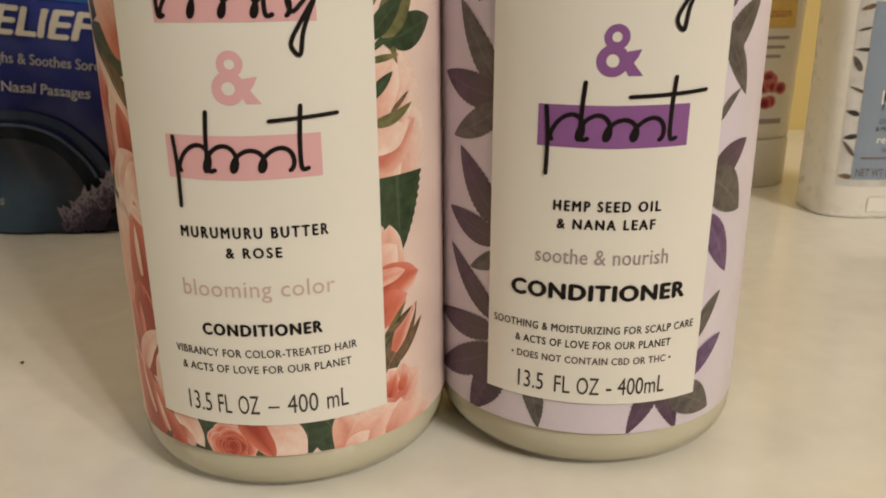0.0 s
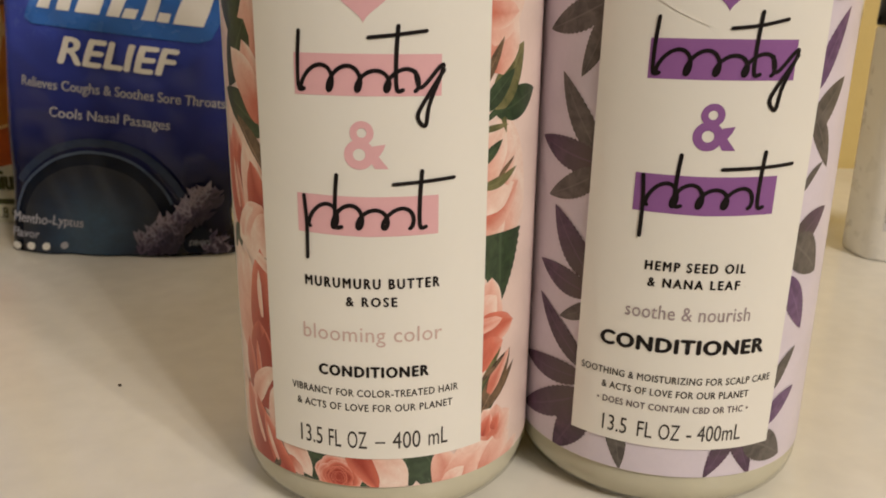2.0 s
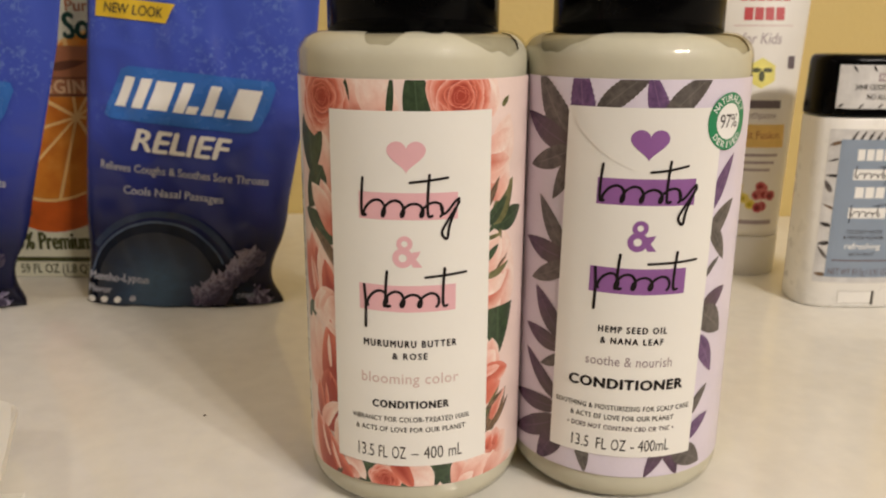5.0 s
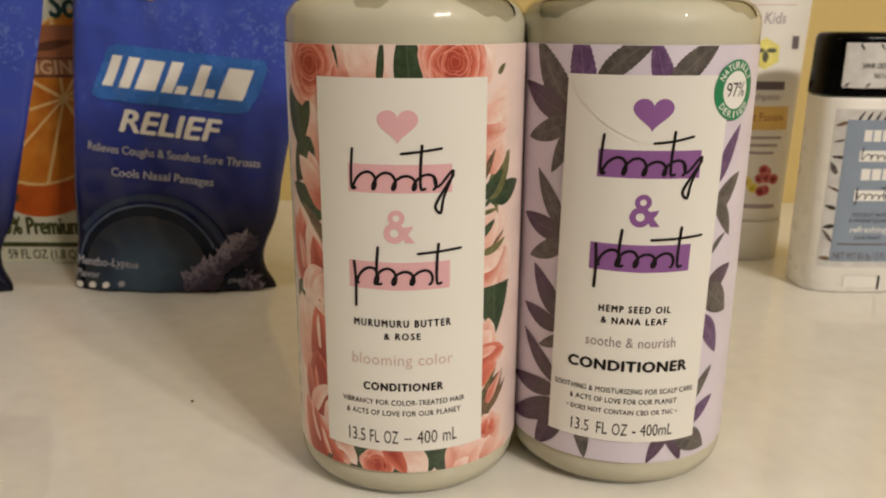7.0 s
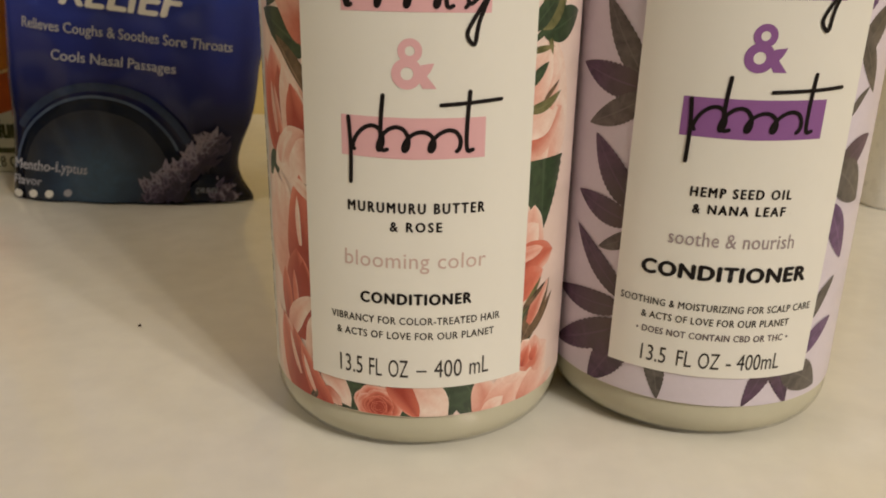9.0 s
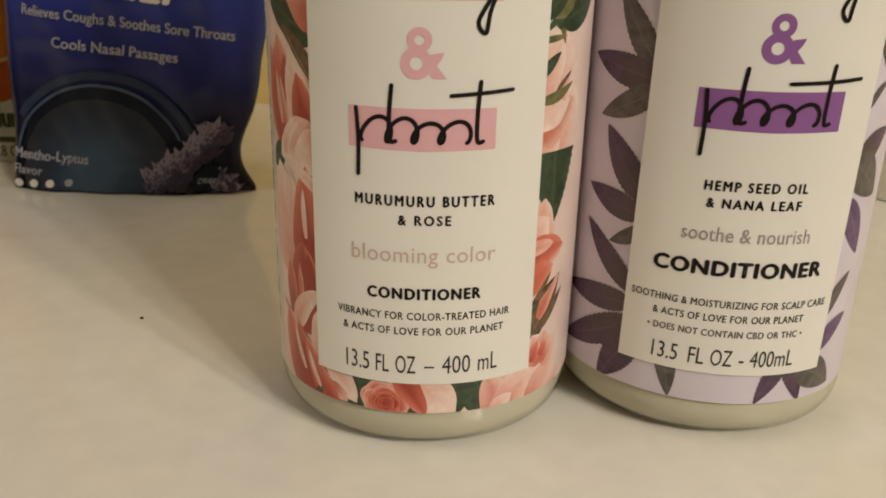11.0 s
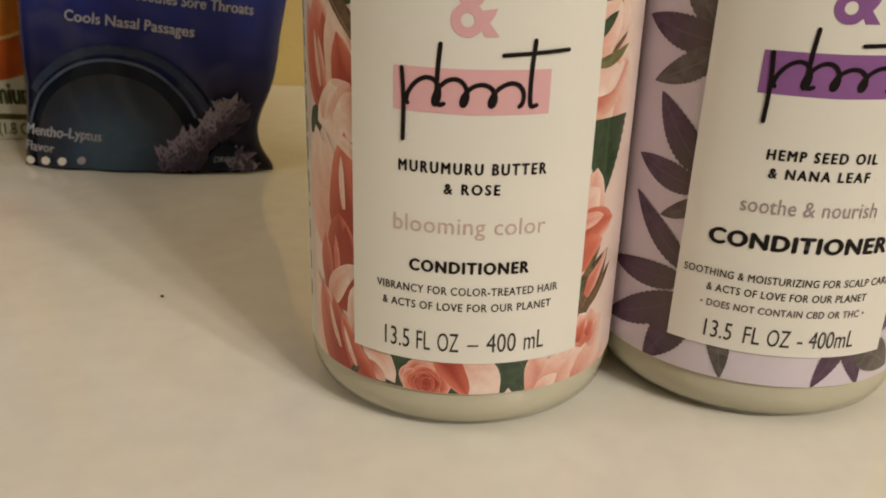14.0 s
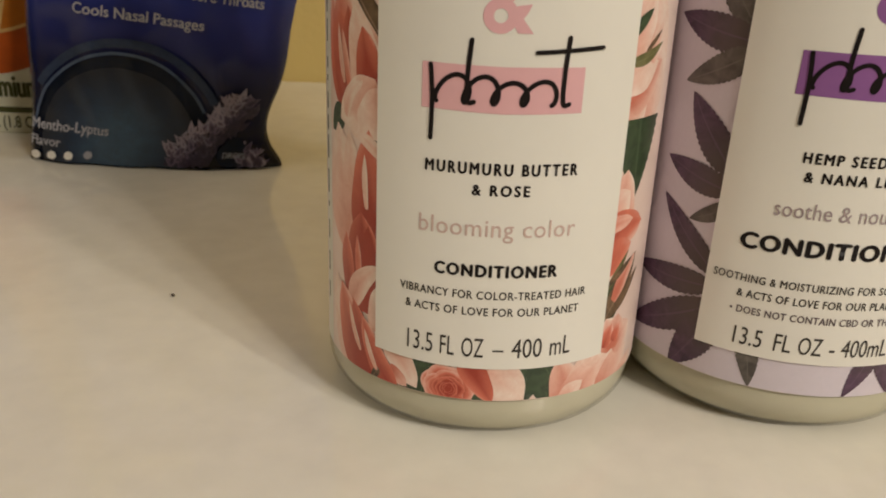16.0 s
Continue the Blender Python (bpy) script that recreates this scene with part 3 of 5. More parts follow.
def line_of(parent, to, text, middle, base, width, height, ink, bold=0.0, spacing=1.0):
    printed("line_of_text", letters(text, middle, base, width, height, bold, 0.0, spacing, 0.60), ink, parent, to, "printed words", 2.0)


def rose_bottle():
    ob, label = bottle_base("conditioner_bottle", (-0.0281, 0.1711, 0), 0.25, "clear bottle of cream with pink rose label and black cap", M_BLUSH, ((-0.24, 0.22, 0.42), (0.22, 0.10, 0.20), (0.88, 0.50, 0.49), (2.4, 0.6, 0.4)))
    to = on_bottle()
    panel_print(to, label, 17.2, 119.0, 23.2)
    front_marks(label, to, M_PINK, 107.0, 94.0, 81.5, 68.3, -0.5)
    for row in (("MURUMURU BUTTER", -0.2, 54.0, 26.0, 1.95, M_INK, 0.055, 1.35), ("& ROSE", -0.2, 50.4, 9.6, 1.8, M_INK, 0.055, 1.35),
                ("blooming color", -0.3, 43.0, 27.6, 3.1, M_ROSE_INK, 0.0, 1.05), ("CONDITIONER", -0.1, 35.5, 21.6, 2.15, M_INK, 0.075, 1.2),
                ("VIBRANCY FOR COLOR-TREATED HAIR", -0.2, 31.2, 34.6, 1.5, M_SOFT_INK, 0.02, 1.1), ("& ACTS OF LOVE FOR OUR PLANET", -0.2, 28.0, 32.2, 1.5, M_SOFT_INK, 0.02, 1.1)):
        line_of(label, to, *row)
    # the contents line, in a narrow face with wide gaps
    for word, x, wide in (("13.5", -12.9, 5.0), ("FL", -7.7, 2.6), ("OZ", -3.1, 3.9), ("\u2013", 1.5, 2.0), ("400", 6.8, 5.6), ("mL", 13.3, 4.1)):
        line_of(label, to, word, x - 0.4, 19.6, wide, 3.8, M_SOFT_INK)
    flower = lambda name, bm, m, words="": printed(name, bm, m, label, to, words, 0.7)  # noqa: E731
    level = [0.16]

    def leaf(tip, foot, wide, teeth, m, below=None, bend=0.0):
        bm = sheet()
        add_leaf(bm, tip, foot, wide, teeth, level[0], bend)
        if below:
            clip(bm, "y", below, False)
        flower("leaf", bm, m)
        level[0] += 0.004

    def petals(m, rows):
        """rows: foot, tip, width, tone at foot, tone at lip, bend"""
        for k, (fx, fz, tx, tz, wide, u0, u1, bend) in enumerate(rows):
            bm = sheet()
            petal_shape(bm, (fx, fz), (tx, tz), wide, level[0], u0, u1, bend, k)
            level[0] += 0.004
            flower("petal", bm, m)

    def rose(x, z, r, m, seed):
        flower("rose", rose_print(x, z, r, seed, 0.95, level[0]), m)
        level[0] += 0.046
    # down the one side, beside the panel
    petals(M_ROSE_PALE, ((-22, 104, -24, 118, 9, 0.5, 1.0, 0), (-22, 96, -28, 113, 9, 0.35, 0.95, 1.0)))
    leaf((-32.6, 99.5), (-33.8, 118.5), 16.5, 0, M_LEAF_GREEN)
    leaf((-36.0, 90.0), (-27.0, 103.0), 12.0, 0, M_LEAF_GREEN)
    leaf((-38.2, 89.6), (-21.5, 82.6), 9.5, 0, M_LEAF_GREEN)
    leaf((-32.0, 85.0), (-21.5, 73.5), 7.0, 0, M_TWIG)
    petals(M_ROSE_PALE, ((-21.5, 84, -28, 99, 8, 0.0, 0.75, 0.5), (-23, 85, -33, 97.5, 7.5, 0.05, 0.95, -0.8), (-30, 76, -37.5, 87, 5, 0.5, 1.0, 0.6), (-23.5, 73.5, -34, 84.5, 3.6, 0.35, 1.0, 0.8)))
    petals(M_ROSE, ((-31, 60, -38.5, 80, 8, 0.25, 0.85, 1.0), (-30, 62, -34.5, 82.5, 11, 0.05, 0.62, 0.8), (-28.5, 63, -31.8, 79, 6.5, -0.05, 0.40, 0.3), (-30.5, 64, -33.8, 75, 2.2, 0.5, 0.8, 0.3)))
    petals(M_ROSE_PALE, ((-22, 61, -29.8, 79.5, 9.5, 0.45, 1.0, 0.8),))
    petals(M_ROSE, ((-21.5, 60, -27.4, 76, 8.0, -0.05, 0.55, 0.8),))
    leaf((-38.6, 56.5), (-33.5, 61.5), 6.5, 0, M_LEAF_GREEN)
    petals(M_ROSE_PALE, ((-23, 66, -34.5, 59.5, 9, 0.2, 0.95, 0), (-21, 65, -27, 56.0, 10, 0.35, 1.0, 0), (-32.6, 60.2, -27.4, 67.0, 3.2, 0.6, 1.0, 1.4)))
    leaf((-29.5, 57.6), (-21.5, 56.0), 1.8, 0, M_TWIG)
    petals(M_ROSE_PALE, ((-30.0, 34, -35.8, 57.8, 13, 0.45, 1.0, 1.0), (-27.5, 36, -31.5, 57.5, 7, 0.20, 0.8, 0.4)))
    petals(M_ROSE, ((-24.5, 34, -25.6, 58.2, 10.5, 0.0, 0.72, 0.4),))
    petals(M_ROSE_PALE, ((-21.0, 53.5, -31.5, 58.3, 2.6, 0.5, 1.0, -0.8),))
    petals(M_ROSE, ((-27.6, 23, -27.6, 42.6, 11.5, -0.05, 0.45, -0.6), (-30.4, 24.5, -32.6, 37.5, 4.6, 0.15, 0.62, 0.5), (-25.0, 27, -25.6, 40.5, 4.6, -0.25, 0.15, 0), (-28.0, 27, -28.8, 38, 2.0, 0.40, 0.62, 0)))
    petals(M_ROSE_PALE, ((-31.2, 22.6, -22.6, 33.5, 5.0, 0.35, 1.0, 1.2), (-23.6, 20, -22.2, 30, 5.0, 0.5, 1.0, 0), (-30.0, 8.5, -37.0, 27.5, 7.5, 0.45, 1.0, 0.8)))
    petals(M_ROSE, ((-24.5, 8, -34.4, 26.5, 9.5, 0.05, 0.68, 1.0), (-21.5, 8, -30.0, 24.5, 6.5, -0.1, 0.5, 0.8), (-18.5, 8, -27.0, 22.0, 5.5, 0.15, 0.62, 0.6)))
    leaf((-24.5, 9.5), (-22.4, 12.6), 2.2, 0, M_TWIG)
    petals(M_ROSE_PALE, ((-27.6, 14.5, -31.4, 23.5, 1.4, 0.6, 0.9, 0.4), (-23.0, 12, -26.4, 19.5, 1.3, 0.5, 0.8, 0.3), (-33.0, 66, -35.2, 76, 1.5, 0.55, 0.8, 0.3), (-26.0, 44, -26.6, 54, 1.6, 0.55, 0.75, 0.2)))
    level[0] = 0.162
    # along the foot
    for tip, foot, wide in (((-26, 9), (-20, 20), 7), ((-20, 9), (-12, 19), 11), ((-14, 8), (-9, 20), 9), ((5, 8), (9, 22), 8), ((12, 8), (9, 20), 8), ((16, 9), (9, 19), 7), ((-2, 8), (-1, 19), 7)):
        leaf(tip, foot, wide, 0, M_LEAF_GREEN)
    petals(M_ROSE_PALE, ((-21, 21, -14.0, 11.2, 5.8, 0.15, 0.95, 0), (-20, 14, -16, 10.8, 3, 0.0, 0.6, 0), (-4.5, 20.5, 6.4, 10.8, 9.5, 0.45, 1.0, 0)))
    rose(-7.6, 12.2, 5.2, M_ROSE, 22)
    petals(M_ROSE, ((-5.5, 20, 0.5, 10.2, 5.0, 0.05, 0.45, 0),))
    petals(M_ROSE_PALE, ((18, 5, 13, 18, 8, 0.0, 0.5, 0), (22, 4, 20, 19, 12, 0.15, 0.9, 0), (16, 6, 24, 16, 9, 0.1, 0.85, 1), (28, 5, 27, 19, 10, 0.2, 0.95, 0), (24, 7, 33, 16, 8, 0.15, 0.8, 1), (14, 9, 19, 12.5, 4, 0.4, 1.0, 0), (30, 8, 37, 13, 5, 0.3, 0.9, 0)))
    petals(M_ROSE_PALE, ((27, 17, 24, 24, 7, 0.2, 0.8, 0), (27, 17, 33, 21, 7, 0.3, 0.9, 0), (27, 17, 28, 24, 7, 0.0, 0.6, 0)))
    petals(M_ROSE, ((24, 18, 26, 22.5, 4, 0.3, 0.8, 0), (27, 18.5, 29, 22, 3, 0.3, 0.8, 0)))
    level[0] = 0.164
    # down the other side
    petals(M_ROSE_PALE, ((25, 58, 28, 86, 17, 0.45, 0.95, -1.5), (21, 61, 29, 65, 7, 0.3, 0.9, 0), (20, 65.5, 33, 72, 7, 0.05, 0.5, -1.6), (20, 68.5, 31.5, 72.0, 5.5, 0.6, 1.0, -0.8), (22, 72, 28, 84, 7, 0.35, 0.85, 0), (29, 72, 32.5, 80, 4, 0.4, 0.85, 0)))
    leaf((28.2, 47.0), (27.0, 81.0), 18.5, 22, M_LEAF_GREEN, 62.4)
    petals(M_ROSE_PALE, ((24, 40, 25.5, 53, 9, 0.1, 0.75, 0), (21, 44, 27, 49, 7, 0.3, 0.9, 0)))
    petals(M_ROSE, ((20, 40, 33, 42.2, 8, 0.3, 0.75, 0.8), (20, 35, 29.5, 38.5, 7, 0.2, 0.7, 0), (19, 43, 29, 43.5, 3.5, 0.6, 1.0, 0)))
    leaf((29.0, 34.0), (22.5, 22.5), 7.5, 0, M_LEAF_GREEN)
    leaf((32.5, 36.0), (23.5, 24.0), 7.0, 0, M_TWIG)
    petals(M_ROSE_PALE, ((25.5, 27.5, 32.0, 35.6, 3.6, 0.1, 0.6, 0.5),))
    leaf((34.2, 32.5), (26.5, 24.8), 2.6, 0, M_TWIG)
    leaf((29.2, 37.2), (22.5, 29.5), 2.0, 0, M_LEAF_BUD)
    leaf((31.0, 35.5), (23.0, 31.0), 2.0, 0, M_TWIG)
    leaf((27.4, 81.2), (21.5, 76.6), 3.0, 0, M_LEAF_GREEN)
    leaf((32.4, 75.4), (21.8, 72.2), 2.8, 0, M_LEAF_BUD, None, -0.8)
    leaf((31.5, 77.5), (26.5, 73.8), 1.3, 0, M_TWIG)
    leaf((29.0, 84.0), (21.5, 83.2), 1.6, 0, M_LEAF_BUD)
    leaf((28.5, 82.4), (26.6, 88.0), 1.8, 0, M_LEAF_BUD)
    leaf((22.0, 84.6), (27.5, 88.2), 1.8, 0, M_LEAF_GREEN)
    leaf((39.2, 90.2), (26.8, 86.4), 8.0, 0, M_LEAF_GREEN)
    leaf((26.8, 92.0), (26.8, 85.0), 4.5, 0, M_LEAF_GREEN)
    leaf((33.5, 99.5), (25.0, 87.0), 8.5, 0, M_LEAF_BUD)
    leaf((30.5, 94.5), (22.0, 87.0), 5.0, 0, M_LEAF_GREEN)
    petals(M_ROSE_PALE, ((24, 94, 27, 110, 13, 0.3, 0.9, 0), (22, 100, 31, 117, 11, 0.35, 0.95, -1.5), (20, 106, 31, 105, 6, 0.1, 0.7, -1), (21, 109, 33, 113, 6, 0.5, 1.0, -1)))
    leaf((27.0, 100.5), (21.5, 91.0), 2.8, 0, M_TWIG)
    level[0] = 0.166
    # along the top
    petals(M_ROSE_PALE, ((-13, 117, -19, 130, 11, 0.2, 0.85, 1), (-6, 116, -12, 130, 11, 0.4, 1.0, 0), (22, 117, 22, 129, 9, 0.4, 1.0, 0)))
    leaf((-17.5, 127.0), (-18.5, 117.0), 4.0, 0, M_LEAF_GREEN)
    leaf((-4.5, 129.0), (-5.5, 116.0), 2.4, 0, M_LEAF_GREEN)
    leaf((1.0, 132.0), (2.4, 113.0), 9.0, 0, M_LEAF_GREEN)
    leaf((30.5, 122.2), (27.5, 119.5), 2.2, 0, M_LEAF_BUD)
    petals(M_ROSE_PALE, ((-29, 112, -38.5, 127, 8, 0.4, 1.0, 0.8), (-22, 113, -32, 117, 6, 0.5, 1.0, -0.6)))
    rose(-26.6, 121.8, 9.8, M_ROSE, 31)
    rose(13.6, 122.6, 9.2, M_ROSE, 27)
    # the overlapped edge of the label, with its tiny upright print
    bm = sheet()
    add_poly(bm, box_pts(-45.5, -40.2, 10.6, 126.8), 0.17)
    printed("label_edge", bm, M_PAPER, label, to, "overlapped white edge of the label")
    rng = random.Random(5)
    z = 20.0
    while z < 100:
        bm = sheet()
        h = rng.uniform(1.0, 5.0)
        add_poly(bm, box_pts(-43.6, -42.6, z, z + h), 0.20)
        printed("small_print", bm, M_SOFT_INK, label, to)
        z += h + rng.uniform(0.8, 3.0)
    return ob


def hemp_bottle():
    ob, label = bottle_base("conditioner_bottle", (0.0381, 0.1769, 0), -4.6, "clear bottle of cream with lilac leaf label and black cap", M_LILAC, ((0.95, 0.5, 0.46), (-0.90, 0.45, 0.46), (0.15, 0.12, 0.16), (2.6, 0.5, 0.4)))
    to = on_bottle(0.016)
    panel_print(to, label, 17.2, 119.6, 21.9)
    front_marks(label, to, M_VIOLET, 109.6, 97.0, 84.7, 71.7, 1.2, 0.9)
    for row in (("HEMP SEED OIL", 0.6, 56.2, 19.2, 1.85, M_INK, 0.055, 1.32), ("& NANA LEAF", 0.6, 52.8, 17.6, 1.8, M_INK, 0.055, 1.32), ("soothe & nourish", 0.3, 46.0, 24.6, 2.9, M_MAUVE, 0.004, 1.05),
                ("CONDITIONER", 0.1, 38.9, 33.2, 2.95, M_INK, 0.08, 1.12), ("SOOTHING & MOISTURIZING FOR SCALP CARE", -0.3, 32.1, 40.2, 1.5, M_SOFT_INK, 0.02, 1.1),
                ("& ACTS OF LOVE FOR OUR PLANET", -0.3, 29.0, 30.3, 1.5, M_SOFT_INK, 0.02, 1.1), ("\u2022 DOES NOT CONTAIN CBD OR THC \u2022", -0.5, 25.7, 31.4, 1.4, M_GREY_INK, 0.03, 1.1)):
        line_of(label, to, *row)
    for word, x, wide in (("13.5", -11.8, 5.2), ("FL", -5.5, 3.0), ("OZ", -0.6, 4.2), ("-", 3.4, 1.0), ("400mL", 9.8, 9.4)):
        line_of(label, to, word, x - 0.2, 19.2, wide, 3.6, M_SOFT_INK)
    # leaflets: tip x, tip z, foot x, foot z, width
    left = ((-33.8, 128.5, -20.0, 108.5, 8.5), (-39.5, 116.8, -20.0, 108.0, 7.0), (-36.5, 101.4, -20.0, 107.6, 6.2), (-26.2, 92.6, -21.0, 105.0, 4.6), (-31.3, 93.4, -19.5, 76.5, 5.6),
            (-37.2, 79.6, -19.5, 75.8, 6.4), (-33.6, 67.4, -19.5, 74.6, 5.4), (-31.2, 65.7, -19.5, 51.4, 6.6), (-35.2, 52.6, -19.5, 48.4, 5.6), (-27.6, 41.4, -19.5, 46.2, 3.4), (-34.6, 45.0, -19.5, 31.4, 5.0),
            (-40.6, 28.2, -19.5, 29.2, 5.6), (-40.2, 14.6, -19.0, 25.6, 6.8), (-27.0, 9.4, -19.0, 24.5, 7.6))
    right = ((29.6, 106.6, 21.0, 91.0, 4.6), (31.8, 93.4, 21.0, 82.6, 5.8), (29.4, 75.8, 21.5, 87.0, 4.6), (27.4, 77.2, 21.5, 71.4, 1.8), (32.0, 67.4, 21.0, 60.2, 5.8), (31.6, 53.6, 20.5, 61.6, 8.4),
             (28.6, 41.4, 20.5, 54.2, 5.6), (27.6, 37.8, 20.5, 28.4, 3.4), (29.5, 28.1, 20.0, 21.0, 4.4), (27.4, 12.2, 16.0, 18.4, 7.4))
    ends = ((-19.6, 132.5, -15.5, 108.0, 7.5), (2.0, 130.5, -14.0, 117.5, 6.0), (-0.4, 129.5, 6.0, 111.5, 5.8), (18.0, 129.0, 4.0, 116.0, 6.4), (-10.2, 10.2, -14.0, 25.0, 4.6),
            (7.4, 10.2, 13.4, 25.0, 4.8), (18.2, 9.8, 10.6, 25.0, 5.0), (29.0, 121.5, 24.0, 118.0, 2.0))
    shade = {"g": M_LEAF_GREY, "p": M_LEAF_PURPLE, "v": M_LEAF_VIOLET}
    for group, tones in ((left, "gpgggpgppgpppp"), (right, "vgggpgvgvg"), (ends, "vgvggppg")):
        for k, (tx, tz, fx, fz, wide) in enumerate(group):
            bm = sheet()
            add_leaf(bm, (tx, tz), (fx, fz), wide * 1.2, 15, 0.18 + 0.012 * k, 0.5)
            printed("leaflet", bm, shade[tones[k]], label, to, "", 1.25)
    # round seal
    cx, cz = 24.4, 115.6
    bm = sheet()
    add_poly(bm, disc_pts(cx, cz, 7.8, n=48), 0.64)
    printed("round_seal", bm, M_GREEN, label, to, "round green seal")
    bm = sheet()
    add_poly(bm, disc_pts(cx, cz, 4.9, n=40), 0.70)
    part("seal_middle", wrap(bm, to, 2.0), M_WHITE, label)
    middle = letters("97%", cx, cz - 1.7, 7.4, 3.6, 0.0, 0, 0.95, 0.75)
    part("line_of_text", wrap(middle, to, 2.0), M_SOFT_INK, label)
    for word, up in (("NATURALLY", True), ("DERIVED", False)):
        n = len(word)
        for k, ch in enumerate(word):
            a = (0.5 - (k + 0.5) / n) * (2.3 if up else -2.0)
            bm = letters(ch, 0, -0.85, 1.35 if ch not in "I" else 0.4, 1.75, 0.02, 0, 1, 0.70)
            turn, rad = (a, 6.35) if up else (a, -6.35)
            for v in bm.verts:
                x, y = v.co.x, v.co.y + rad
                v.co = (cx + x * math.cos(turn) - y * math.sin(turn), cz + x * math.sin(turn) + y * math.cos(turn), v.co.z)
            part("letter", wrap(bm, to, 2.0), M_WHITE, label)
    # the crease across the panel
    bm = sheet()
    line = [(-20.0, 118.6), (-18.0, 114.0), (-10.5, 107.2), (-2.4, 103.2)]
    add_stroke(bm, line, 0.75, 0.50)
    for v in bm.verts:
        v.co.z += 0.14
    printed("crease", bm, M_CREASE, label, to, "raised crease in the label film")
    return ob


rose_bottle()
hemp_bottle()


# ---- pouches of drops ----
def pouch_shift(v):
    """How far the upper pouch has sunk to one side, in millimetres."""
    return 1.0 + 6.0 * (1 - math.exp(-max(0.0, v) / 35))


def pouch_side(v, side):
    """Half width of the pouch at a height: flared foot, a drawn-in waist on one side, wide at the top."""
    if side < 0:
        return 52.0 + pouch_shift(v) - 1.2 - 1.6 * math.exp(-((v - 22) / 14) ** 2)
    return 45.8 + 7.0 * min(1.0, max(0.0, v - 60) / 80) + 6.5 * math.exp(-(v / 9) ** 2) - 4.5 * math.exp(-((v - 24) / 14) ** 2)


def pouch_front(u, v):
    """How far the filled, creased pouch bulges towards the front, in millimetres."""
    half = pouch_side(v, u)
    k = min(1.0, abs(u) / half)
    across = max(0.0, 1 - k ** 2)
    up = min(1.0, max(0.0, (165 - v) / 80))
    puff = 10.0 * across ** 0.6 * up + 1.0
    w = noise.noise(Vector((u * 0.045, v * 0.03, 1.3))) * 2.2 + noise.noise(Vector((u * 0.10 + v * 0.06, v * 0.05 - u * 0.03, 7.7))) * 1.3
    w += 0.45 * math.sin(u * 0.32 + v * 0.10 + 3 * noise.noise(Vector((u * 0.03, v * 0.03, 4.1)))) * (0.35 + k)
    # sharp folds that run in from the sides
    ridge = 1 - min(1.0, 3.2 * abs(noise.noise(Vector((u * 0.028 + v * 0.020, v * 0.034 - u * 0.012, 2.6)))))
    w += 1.5 * ridge ** 2 * (0.25 + 0.75 * k)
    pinch = 1 - min(1.0, 3.0 * abs(noise.noise(Vector((u * 0.02, v * 0.085, 9.4)))))
    w += 1.3 * pinch ** 2 * max(0.0, k - 0.45) * math.exp(-((v - 45) / 45) ** 2) * 2
    return puff + w * across ** 0.4


def in_pouch(u, v, off):
    """A place on the pouch's front: it leans to its right, the print with it."""
    settle = min(1.0, max(0.0, v) / 26)
    x = u + v * 0.112 + pouch_shift(v)
    z = max(0.15, v - 0.107 * u * settle)
    return Vector((x, -pouch_front(u, v) - off, z)) * 0.001


def on_pouch(u, v, off):
    return in_pouch(u, v, off + 0.7)


